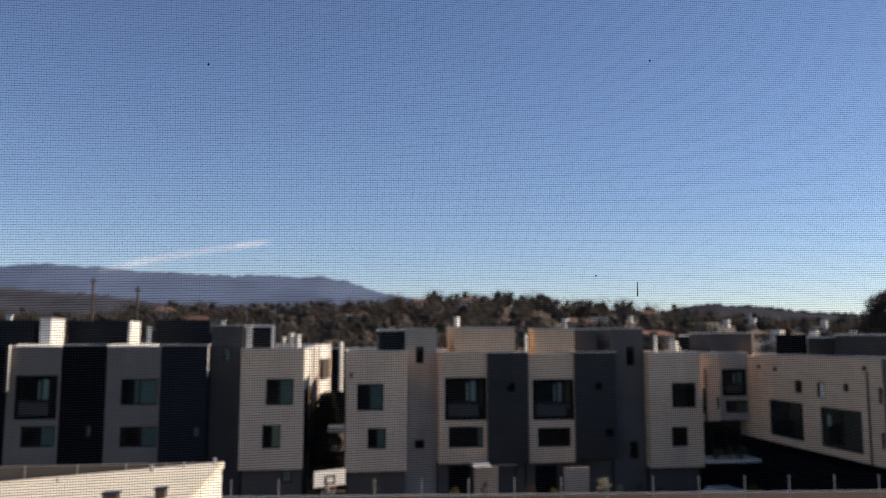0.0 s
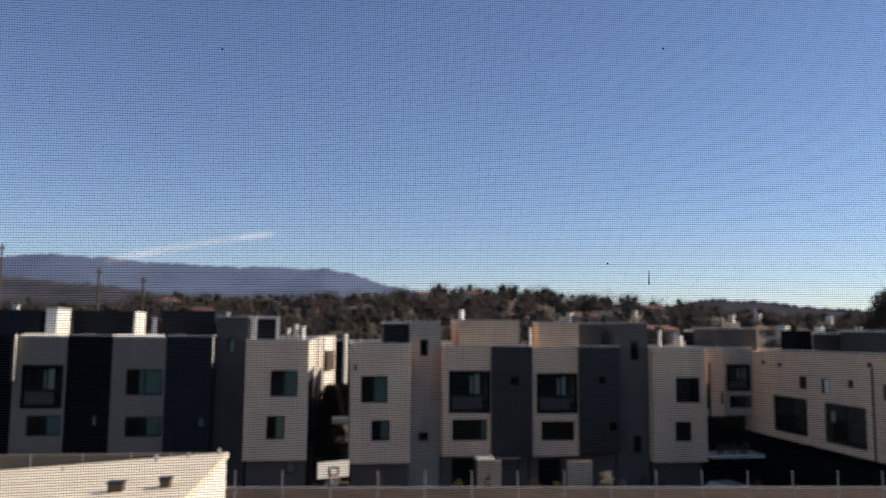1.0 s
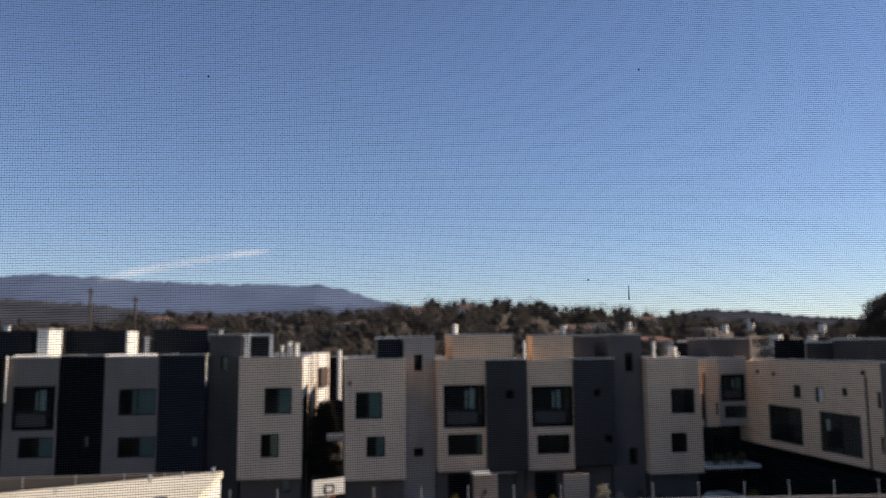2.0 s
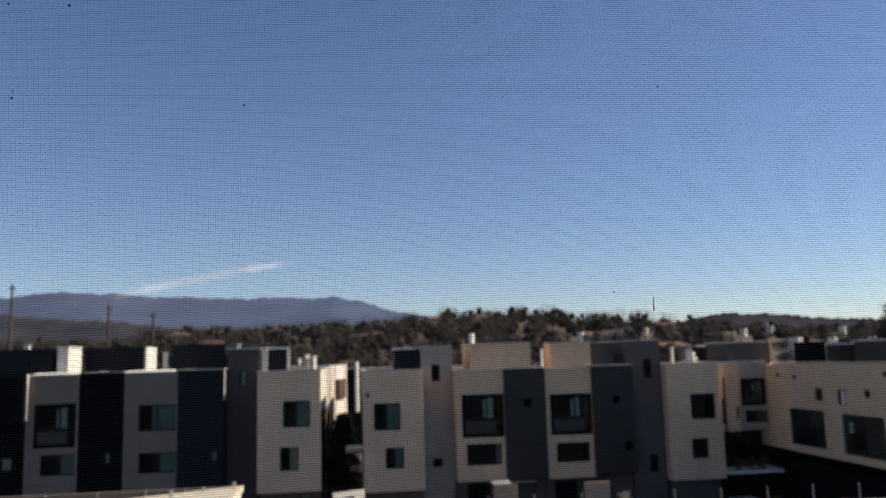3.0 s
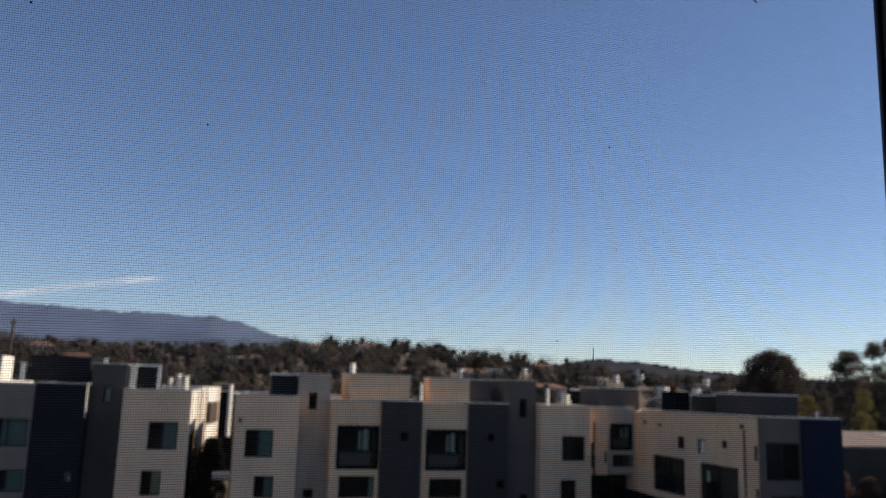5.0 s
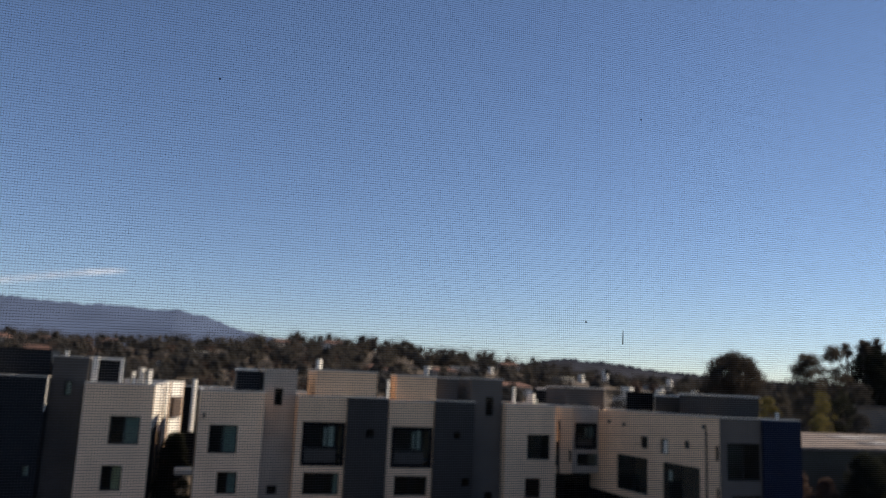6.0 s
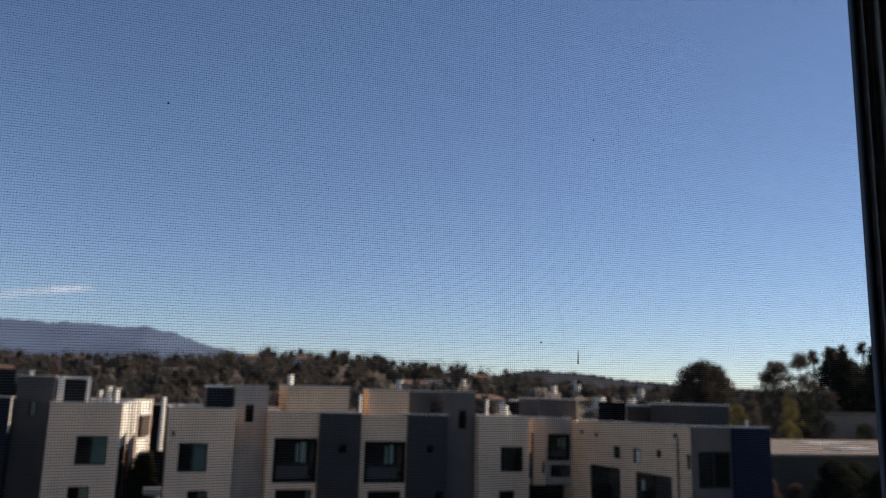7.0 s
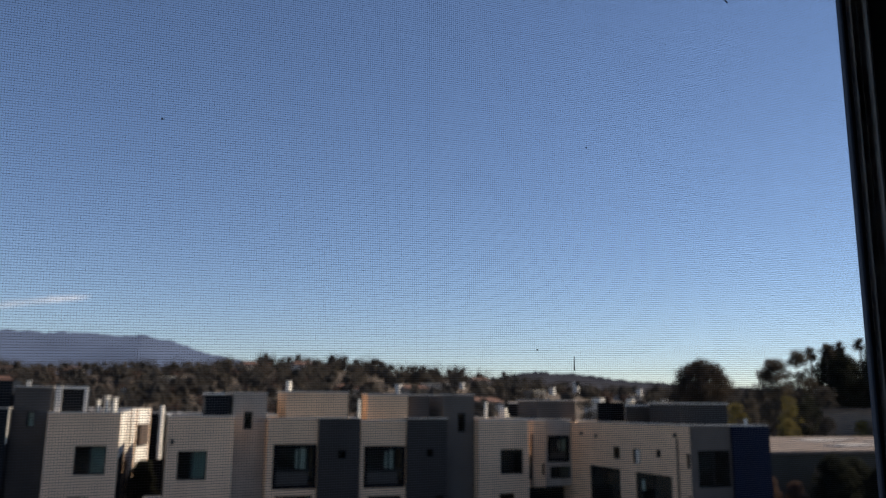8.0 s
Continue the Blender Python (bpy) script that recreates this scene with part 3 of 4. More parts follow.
def sloped_cap(house, x0, x1):
    bm = bmesh.new()
    v = [bm.verts.new((x, y, z)) for x in (x0, x1) for y, z in ((52.0, 10.928), (52.9, 11.05), (52.9, 10.925), (52.0, 10.922))]
    for f in ((0, 1, 5, 4), (1, 2, 6, 5), (2, 3, 7, 6), (3, 0, 4, 7), (3, 2, 1, 0), (4, 5, 6, 7)):
        bm.faces.new([v[i] for i in f])
    bmesh.ops.recalc_face_normals(bm, faces=bm.faces)
    part("parapet_cap", bm, WHITE, house, "white sloped sunlit parapet cap")


# dark house at the end, with a projecting upper bay
h = townhouse("charcoal townhouse with a projecting upper bay and roof box")
block(h, -29.0, -20.1, 52.3, 62, 0, 10.7, BLACKISH, [((-21.6, -20.7, 5.2, 6.0), "one", 0.6)])
part("bay", boxes((-27.5, -19.8, 51.35, 52.28, 8.1, 10.9)), BLACKISH, h)
stair_box(h, -26, -18.9, 53.2, 57, 10.4, 12.45, NAVY)
# white strip paints sun on the bay's dark side
part("fin_wall", boxes((-19.798, -19.75, 51.75, 51.97, 8.2, 11.0)), WHITE, h, "white strip painted for a sunlit side")

# white and charcoal pair
h = townhouse("taupe townhouse with a balcony window and a charcoal side")
block(h, -19.87, -16.8, Y, 62, 3.6, 10.85, TAUPE, [((-19.4, -16.95, 6.5, 9.15), "big", 0.18, 0.1), ((-18.95, -16.95, 4.85, 6.1), "two", 0.4, 0.1, SMOKE)], BOARD)
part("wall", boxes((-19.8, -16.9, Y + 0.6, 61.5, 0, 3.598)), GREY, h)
block(h, -16.78, -14.2, Y + 0.05, 62, 0, 10.95, BLACKISH, [((-15.3, -14.9, 5.4, 6.1), "one", 0.5)])
stair_box(h, -18.5, -17.85, 53, 55.5, 10.35, 12.6, WHITE, "white rooftop stair enclosure")
stair_box(h, -18.0, -14.16, 56.7, 60, 10.45, 12.5, NAVY)
# white sheet paints sun on the roof box's side
part("fin_wall", boxes((-13.2, -13.08, 53, 55.6, 10.45, 12.5)), WHITE, h, "white strip painted for a sunlit side")
sloped_cap(h, -19.65, -17.3)

h = townhouse("taupe sided townhouse beside a navy panelled bay")
block(h, -14.12, -10.9, Y, 62, 3.5, 10.85, TAUPE, [((-13.25, -11.05, 7.3, 8.9), "two", 0.62, 0.1, SMOKE), ((-13.2, -11.0, 4.75, 6.0), "two", 0.4, 0.1, SMOKE)], BOARD)
part("wall", boxes((-14.0, -11.0, Y + 0.6, 61.5, 0, 3.498)), GREY, h)
block(h, -10.88, -8.1, Y - 0.1, 62, 0, 10.95, NAVY, [((-8.85, -8.45, 5.3, 5.95), "one", 0.9)])
stair_box(h, -12.3, -8.77, 56.7, 60, 10.45, 12.58, NAVY)
# white strip paints sun on the navy side wall
part("fin_wall", boxes((-8.098, -8.065, 51.93, 52.2, 9.0, 10.9)), WHITE, h, "white strip painted for a sunlit side")
sloped_cap(h, -14.1, -11.25)
block(h, -8.08, -6.08, 53.3, 62, 0, 12.2, STEELGREY, [((-7.35, -6.9, 9.9, 10.8), "one", 0.6)])
stair_box(h, -12.9, -12.45, 57.5, 59, 10.35, 12.0, GREY)

# white end house on the lane
h = townhouse("three-storey end townhouse clad in warm white lapped siding")
# side wall white where sunlit, charcoal below to paint the shade
block(h, -6.05, -2.1, Y, 62, 3.25, 10.72, SIDING, [((-4.46, -2.75, 7.2, 8.85), "two", 0.5, 0.1, SMOKE), ((-4.64, -3.5, 4.55, 6.0), "two", 0.48, 0.1, CREAMCLOTH)], BOARD, side=WHITE, shade_top=8.1)
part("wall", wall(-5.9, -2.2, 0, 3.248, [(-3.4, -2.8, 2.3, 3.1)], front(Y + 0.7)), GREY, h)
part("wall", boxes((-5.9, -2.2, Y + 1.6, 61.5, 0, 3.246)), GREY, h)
window(h, (-3.4, -2.8, 2.3, 3.1), front(Y + 0.7), "one", 0.8)
stair_box(h, -5.85, -4.3, 54, 57, 10.2, 12.1, NAVY, "dark glazed rooftop stair enclosure")
part("beam", boxes((-5.6, -4.36, 53.72, 53.88, 12.14, 12.28)), WHITE, h, "white beam")
part("post", boxes((-5.95, -5.6, 53.6, 53.9, 10.2, 12.3)), WHITE, h, "white post")
part("post", boxes((-4.35, -4.17, 53.7, 53.9, 10.2, 12.3)), WHITE, h, "white post")
# the units behind it along the lane; sides painted lit above, shaded below
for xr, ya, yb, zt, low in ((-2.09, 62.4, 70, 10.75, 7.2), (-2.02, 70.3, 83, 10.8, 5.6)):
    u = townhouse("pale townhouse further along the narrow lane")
    block(u, xr - 6, xr, ya, yb, 0, zt, STUCCO, side=WHITE, shade_top=low)
    for k in range(3):
        part("downpipe", boxes((xr, xr + 0.012, ya + 1.4 + 2.4 * k, ya + 1.5 + 2.4 * k, 0, zt - 0.1)), PIPE, u)
u = townhouse("pale townhouse turned across the end of the lane")
block(u, -6, 0, 0, 4.7, 0, 10.8, STUCCO, side=WHITE, shade_top=5.0)
part("balcony", boxes((0.02, 0.3, 0.7, 3.4, 7.3, 9.3)), PIPE, u, "dark boxed balcony")
for k in range(2):
    part("downpipe", boxes((0.0, 0.05, 0.35 + 3.3 * k, 0.45 + 3.3 * k, 0, 10.7)), PIPE, u)
u.matrix_world = pose(-2.03, 85.2, 0, 0, 0, -16)
# unseen block added to cast the lane's shadow; slate face limits bounced light
u = townhouse("unseen townhouse block added to shade the lane")
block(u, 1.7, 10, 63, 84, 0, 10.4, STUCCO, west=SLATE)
u = townhouse("dark townhouse closing the end of the lane")
block(u, -3.0, 7, 101, 110, 0, 10.2, BLACKISH)
bm = bmesh.new()
tube(bm, (0.4, 100.6, 5), (0.4, 100.6, 11.1), 0.27, 0.27, 4)
part("post", bm, WHITE, u, "white sunlit pier")

for x, y, z0, z1, w in ((-12.78, 57, 10.2, 12.15, 0.3), (-7.9, 57, 11.6, 12.6, 0.22), (-3.75, 57, 10.0, 11.5, 0.22), (-3.25, 57.2, 10.0, 11.75, 0.26), (-2.75, 57, 10.0, 11.65, 0.26), (-21.1, 55, 12.5, 12.85, 0.3)):
    f = thing("rooftop_flue", "white sheet metal flue with a flat cowl on a roof", "flue", "rooftop flues")
    part("duct", boxes((-w / 2, w / 2, -w / 2, w / 2, 0, z1 - z0)), WHITE, f)
    part("cowl", boxes((-w * 0.7, w * 0.7, -w * 0.7, w * 0.7, z1 - z0 + 0.002, z1 - z0 + 0.06)), COPING, f)
    f.matrix_world = pose(x, y, z0, 0, 0, 40 if -4 < x < -2 else 0)

# white house across the lane with its grey tower
h = townhouse("warm white sided end townhouse with a grey stair tower")
# lane-side face darkened to slate, keeping the lane's shade deep
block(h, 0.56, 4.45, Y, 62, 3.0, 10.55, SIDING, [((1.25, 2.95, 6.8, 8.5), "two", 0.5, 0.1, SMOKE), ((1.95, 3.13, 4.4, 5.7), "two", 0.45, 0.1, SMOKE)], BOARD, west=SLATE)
part("wall", boxes((0.7, 4.4, Y + 0.7, 61.5, 0, 2.998)), GREY, h)
block(h, 4.47, 6.55, 53.4, 62, 0, 12.0, MIDGREY, [((5.15, 5.7, 9.75, 10.85), "one", 0.0), ((5.1, 5.75, 4.2, 4.75), "one", 0.0)])
part("balcony", boxes((-0.6, 0.55, 56, 58, 5.05, 5.35)), WHITE, h, "white side balcony slab")
part("wall_lamp", boxes((0.8, 0.95, Y - 0.12, Y - 0.03, 8.9, 9.2)), FRAME, h, "small dark wall lamp")
stair_box(h, 2.75, 4.3, 54, 57, 10.05, 11.8, NAVY)
part("lid", boxes((2.7, 4.0, 53.9, 57.1, 11.9, 12.02)), WHITE, h, "white roof lid")

h = townhouse("cream townhouse with a tall black window and navy bay")
block(h, 6.57, 9.75, Y + 0.2, 62, 3.35, 10.42, STUCCO, [((6.95, 9.72, 6.1, 8.85), "big", 0.16, 0.1), ((7.2, 9.48, 4.35, 5.7), "two", 0.12, 0.1, SMOKE)])
# recessed ground floor in darker grey, some of its shade painted
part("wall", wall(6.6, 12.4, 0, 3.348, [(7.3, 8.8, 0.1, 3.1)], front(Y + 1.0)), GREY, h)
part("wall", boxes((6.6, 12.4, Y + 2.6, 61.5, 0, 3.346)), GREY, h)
part("door", boxes((7.3, 8.8, Y + 1.1, Y + 1.18, 0.1, 3.1)), BLACKISH, h, "dark entrance door")
block(h, 9.77, 12.45, Y, 62, 3.35, 10.45, SLATE, [((11.0, 11.6, 7.9, 8.5), "one", 0.0)])
stair_box(h, 7.75, 11.8, 53, 57, 9.95, 12.1, STUCCO, "cream rooftop stair enclosure")
bm = bmesh.new()
tube(bm, (7.92, 53.4, 12.2), (7.92, 53.4, 12.85), 0.19, 0.19, 4)
part("flue", bm, WHITE, h, "white flue box")

h = townhouse("cream townhouse with a tall black window and grey stair tower")
block(h, 12.52, 15.65, Y + 0.2, 62, 3.3, 10.3, STUCCO, [((12.8, 15.62, 6.05, 8.7), "big", 0.12, 0.1), ((13.12, 15.35, 4.3, 5.55), "two", 0.0)])
# grey instead of cream under the overhang, carrying part of its shade
part("wall", wall(12.5, 18.4, 0, 3.298, [(13.1, 14.6, 0.1, 3.0)], front(Y + 1.0)), GREY, h)
part("porch_wall", boxes((14.65, 16.3, Y - 0.6, Y - 0.4, 0, 3.1)), STUCCO, h, "cream porch screen wall")
part("wall", boxes((12.5, 18.4, Y + 2.6, 61.5, 0, 3.296)), GREY, h)
part("door", boxes((13.1, 14.6, Y + 1.1, Y + 1.18, 0.1, 3.0)), BLACKISH, h, "dark entrance door")
block(h, 15.67, 18.45, Y, 62, 3.5, 10.45, SLATE, [((17.0, 17.5, 7.95, 8.5), "one", 0.0), ((17.65, 18.25, 4.9, 5.5), "one", 0.0)])
block(h, 18.47, 20.72, Y + 0.8, 62, 0, 12.05, GREY, [((19.5, 20.1, 9.55, 10.85), "one", 0.0), ((19.6, 20.2, 3.35, 4.5), "one", 0.0)])
stair_box(h, 13.15, 15.95, 53, 54.5, 9.85, 12.0, STUCCO, "cream rooftop stair enclosure")
stair_box(h, 15.97, 17.7, 53.6, 57, 9.95, 12.0, STEELGREY)
bm = bmesh.new()
tube(bm, (12.49, 52.67, 10.2), (12.49, 52.67, 11.7), 0.1, 0.1, 4)
part("post", bm, WHITE, h, "white post")

h = townhouse("cream end townhouse with square windows and a recessed bay")
block(h, 20.76, 24.5, Y, 62, 2.85, 10.4, SIDING, [((22.35, 24.05, 6.75, 8.42), "two", 0.0), ((22.25, 23.4, 4.2, 5.5), "one", 0.0)], BOARD)
part("wall", boxes((20.9, 24.4, Y + 0.7, 61.5, 0, 2.848)), GREY, h)
block(h, 24.52, 26.0, Y + 0.5, 62, 5.8, 10.35, STUCCO, [((24.75, 25.0, 6.3, 8.0), "one", 0.0), ((25.75, 25.95, 6.6, 7.4), "one", 0.0)])
block(h, 26.02, 28.3, Y + 0.9, 62, 5.8, 10.4, MIDGREY, [((26.4, 28.2, 7.45, 9.3), "big", 0.3, 0.1, SMOKE), ((26.6, 28.2, 6.3, 7.15), "two", 0.0)])
part("downpipe", boxes((24.9, 25.0, Y + 0.4, Y + 0.496, 5.8, 9.4)), PIPE, h)
stair_box(h, 26.2, 29.3, 54, 57.5, 9.9, 11.75, STEELGREY)
bm = bmesh.new()
tube(bm, (21.54, 52.68, 9.9), (21.54, 52.68, 11.6), 0.12, 0.12, 4)
part("post", bm, WHITE, h, "white post")
stair_box(h, 27.3, 29.0, 59.6, 61.5, 9.85, 11.45, BLACKISH)
part("lid", boxes((27.2, 29.1, 59.5, 61.6, 11.56, 11.7)), WHITE, h, "white roof lid")
# shaded opening closed with charcoal; its darkness is in the colour
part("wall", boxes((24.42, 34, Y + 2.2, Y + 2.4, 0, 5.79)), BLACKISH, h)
part("wall", boxes((28.32, 36, Y + 0.02, 62, 4.7, 10.2)), STUCCO, h)
# same wall lower down, charcoal to paint the shade there
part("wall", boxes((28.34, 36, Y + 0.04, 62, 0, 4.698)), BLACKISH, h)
window(h, (24.6, 25.85, 3.4, 5.7), front(Y + 2.0), "one")
window(h, (26.1, 28.25, 3.4, 5.7), front(Y + 2.0), "two", 0.15)
part("ledge", boxes((24.55, 28.28, Y - 0.5, Y + 1.5, 3.15, 3.36)), WHITE, h, "pale balcony slab")

f = thing("rooftop_condenser", "white sunlit air conditioning unit on a flat roof", "air conditioner")
part("case", bevelled(boxes((-0.3, 0.3, -0.25, 0.25, 0, 1.3)), 0.03), WHITE, f)
for k in range(5):
    part("slat", boxes((-0.22, 0.22, -0.27, -0.252, 0.25 + 0.18 * k, 0.29 + 0.18 * k)), STEEL, f)
f.matrix_world = pose(25.45, 58.6, 9.9, 0, 0, 50)

# wing that comes forward
h = townhouse("long cream townhouse wing with large dark windows and a navy end")
WX = 28.33
WINS = [((46.42, 47.28, 8.02, 8.81), "one", 0.0), ((44.04, 44.93, 7.89, 8.79), "one", 0.5), ((41.86, 42.39, 8.41, 8.86), "one", 0.0),
        ((46.45, 50.38, 5.12, 7.42), "two", 0.0), ((40.85, 44.7, 5.1, 7.4), "two", 0.0), ((39.05, 39.4, 7.95, 8.8), "one", 0.0), ((39.05, 39.35, 5.6, 6.5), "one", 0.0)]
part("wall", wall(38.97, 51.98, 4.68, 10.3, [w[0] for w in WINS], leftward(WX)), STUCCO, h)
for w in WINS:
    window(h, w[0], leftward(WX), *w[1:])
part("wall", wall(28.33, 30.93, 4.0, 10.33, [(28.65, 30.85, 6.95, 8.98), (28.9, 30.85, 4.6, 6.15)], front(38.75)), GREY, h)
for w in [(28.65, 30.85, 6.95, 8.98), (28.9, 30.85, 4.6, 6.15)]:
    window(h, w, front(38.75), "two", 0.0)
part("wall", boxes((30.95, 33.54, 38.6, 51.9, 0, 10.3)), NAVYBLUE, h)
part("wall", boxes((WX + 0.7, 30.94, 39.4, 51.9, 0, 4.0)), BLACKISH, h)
part("wall", boxes((WX + 0.23, 30.94, 51.7, 51.9, 4.68, 10.3)), STUCCO, h)
part("floor_slab", boxes((WX + 0.23, 30.94, 38.98, 51.6, 4.68, 4.88)), CONCRETE, h)
part("roof", boxes((WX + 0.23, 30.94, 38.98, 51.68, 9.7, 9.9)), MEMBRANE, h)
part("coping", boxes((WX - 0.04, WX + 0.26, 38.7, 52.0, 10.33, 10.4), (WX + 0.26, 33.58, 38.7, 39.0, 10.335, 10.4)), COPING, h, "thin pale metal parapet cap")
part("downpipe", boxes((WX - 0.06, WX - 0.005, 40.1, 40.22, 4.7, 9.6)), PIPE, h)
for y, z in ((51.2, 9.4), (49.2, 9.3), (40.2, 9.65)):
    part("wall_lamp", boxes((WX - 0.16, WX - 0.01, y, y + 0.16, z, z + 0.22)), FRAME, h, "small dark wall lamp")
part("blind", boxes((WX + 0.2, WX + 0.23, 43.95, 44.3, 6.3, 6.95)), CURTAIN, h, "short pale blind behind the glass")
# white panel painted in for sky reflected by an open sash
part("sash", boxes((WX - 0.16, WX - 0.02, 44.06, 44.28, 7.95, 8.72)), WHITE, h, "open sash whitened for reflected sky")
stair_box(h, 29.95, 33.4, 42, 45.3, 9.9, 11.55, SLATE)
stair_box(h, 31.5, 32.6, 46, 47.4, 9.9, 11.5, BLACKISH)
stair_box(h, 28.55, 29.6, 47.7, 49.5, 9.9, 11.55, BLACKISH)
rail = part("roof_railing", boxes((28.75, 31.7, 46.2, 46.24, 9.9, 11.42)), RAILGLASS, h, "smoked glass roof railing")
part("handrail", boxes((28.7, 31.75, 46.16, 46.28, 11.42, 11.5)), WHITE, rail, "white handrail")
part("end_post", boxes((31.62, 31.76, 46.0, 46.15, 9.9, 11.5)), WHITE, rail, "white post")
part("flue", boxes((33.25, 33.37, 40.2, 40.35, 10.3, 10.72)), WHITE, h, "white flue")

# ---------------------------------------------------------------- near building, embankment, fence
h = thing("white_building", "low white building with a sunlit coated low-slope roof", "building")
SL = (7.84 - 6.95) / 12.83        # fall of the roof to its low side
part("wall", boxes((-16, -3.37, 23.6, 23.8, 0, 6.9), (-16, -3.37, 12.2, 12.4, 0, 6.9)), SIDING, h)
n = 36
for k in range(n):                # lapped boards of the lit side wall
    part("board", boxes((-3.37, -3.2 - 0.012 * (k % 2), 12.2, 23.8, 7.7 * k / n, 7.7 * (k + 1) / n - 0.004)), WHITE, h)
bm = bmesh.new()
v = [bm.verts.new((x, y, 7.84 + SL * (x + 3.17) - dz)) for dz in (0.0, 0.16) for x, y in ((-16, 12), (-3.17, 12), (-3.17, 24), (-16, 24))]
for f in ((0, 1, 2, 3), (7, 6, 5, 4), (0, 4, 5, 1), (1, 5, 6, 2), (2, 6, 7, 3), (3, 7, 4, 0)):
    bm.faces.new([v[i] for i in f])
roof = part("roof", bm, WHITEROOF, h, "cream coated roof sheet")
for k in range(17):               # lapped courses of the roof covering
    y = 12.4 + 0.68 * k
    bm = bmesh.new()
    w = [bm.verts.new((x, yy, 7.84 + SL * (x + 3.17) + dz)) for x in (-15.98, -3.2) for yy, dz in ((y, 0.014), (y + 0.66, 0.004), (y, 0.0), (y + 0.66, 0.0))]
    for f in ((0, 1, 5, 4), (0, 4, 6, 2), (4, 5, 7, 6), (0, 2, 3, 1)):
        bm.faces.new([w[i] for i in f])
    part("course", bm, WHITEROOF, roof)
for x, y, s in ((-5.0, 23.2, 0.08), (-4.2, 23.5, 0.06), (-7.3, 22.8, 0.05), (-3.4, 23.7, 0.07)):
    z = 7.84 + SL * (x + 3.17)
    bm = bmesh.new()
    tube(bm, (x, y, z), (x, y, z + 2 * s), s * 0.7, s * 0.7, 10)
    tube(bm, (x, y, z + 2 * s), (x, y, z + 2.4 * s), s, s * 0.5, 10)
    part("roof_vent", bm, STEEL, h, "small grey roof vent")

part("parapet", boxes((-16, -3.42, 24.0, 24.16, 6.7, 7.79)), GREY, h, "grey parapet along the far roof edge")
part("parapet_cap", boxes((-16, -3.40, 23.98, 24.18, 7.79, 7.805)), GREY, h)
for x in (-14.1, -12.7, -11.3, -9.9, -8.55, -7.16, -5.86, -4.77, -4.05):
    part("cap_clip", boxes((x - 0.013, x + 0.013, 23.95, 23.978, 7.84 + SL * (x + 3.17) - 0.01, 7.84)), STEEL, h, "thin pale upright strap")
for x, y, w in ((-4.93, 19.0, 0.16), (-3.87, 19.0, 0.11)):
    z = 7.84 + SL * (x + 3.17)
    v = part("roof_hatch", bevelled(boxes((x - w, x + w, y - 0.14, y + 0.14, z - 0.05, z + 0.2)), 0.02), PIPE, h, "squat dark brown roof ventilator")
    part("hood", boxes((x - w - 0.03, x + w + 0.03, y - 0.17, y + 0.17, z + 0.201, z + 0.23)), FRAME, v)

bm = bmesh.new()
v = [bm.verts.new(p) for p in ((-60, 30, 4.1), (60, 22, 4.1), (60, 32.1, 4.35), (-60, 41.8, 4.35), (-60, 24, 0), (60, 16, 0), (60, 33, 0), (-60, 42.6, 0))]
for f in ((0, 1, 2, 3), (4, 5, 1, 0), (2, 6, 7, 3), (4, 0, 3, 7), (1, 5, 6, 2), (7, 6, 5, 4)):
    bm.faces.new([v[i] for i in f])
tagged(part("embankment", bm, DIRT), "bare brown dirt embankment", "embankment", kind="structure")
kerb = part("kerb", boxes((-60, 60, -0.05, 0.05, -0.3, 0.06)), COPING)
kerb.matrix_world = pose(0, 36.85, 4.35, 0, 0, -4.6)
tagged(kerb, "pale concrete kerb on the embankment edge", "kerb", kind="structure")
post = thing("fence_post", "thin galvanised steel fence post on the dirt embankment", "fence post", "posts along the embankment")
bm = bmesh.new()
tube(bm, (0, 0, -0.3), (0, 0, 1.15), 0.03, 0.03, 8)
part("pole", bm, STEEL, post)
part("cap", boxes((-0.04, 0.04, -0.04, 0.04, 1.15, 1.19)), STEEL, post)
for i in range(-14, 22):
    x = 1.59 + 1.975 * i
    m = pose(x, 34.6 - 0.0804 * x, 4.3, random.uniform(-1.5, 1.5), random.uniform(-1.5, 1.5), 0)
    if i == -14:
        post.matrix_world = m
    else:
        copy_thing(post, m)

# low building beyond the wing
h = thing("low_building", "low flat building with a pale sunlit gravel roof", "building")
part("wall", boxes((39, 95, 48, 73, 0, 8.1)), OLIVEWALL, h)
part("roof", boxes((38.8, 95.2, 47.8, 73.2, 8.1, 8.3)), GRAVEL, h)
rng = random.Random(8)
for k in range(9):
    x, y = rng.uniform(46, 74), rng.uniform(52, 70)
    part("roof_patch", boxes((x, x + rng.uniform(2, 6), y, y + rng.uniform(1, 3), 8.3, 8.3 + rng.uniform(0.05, 0.12))), CONCRETE, h, "pale roof patch")

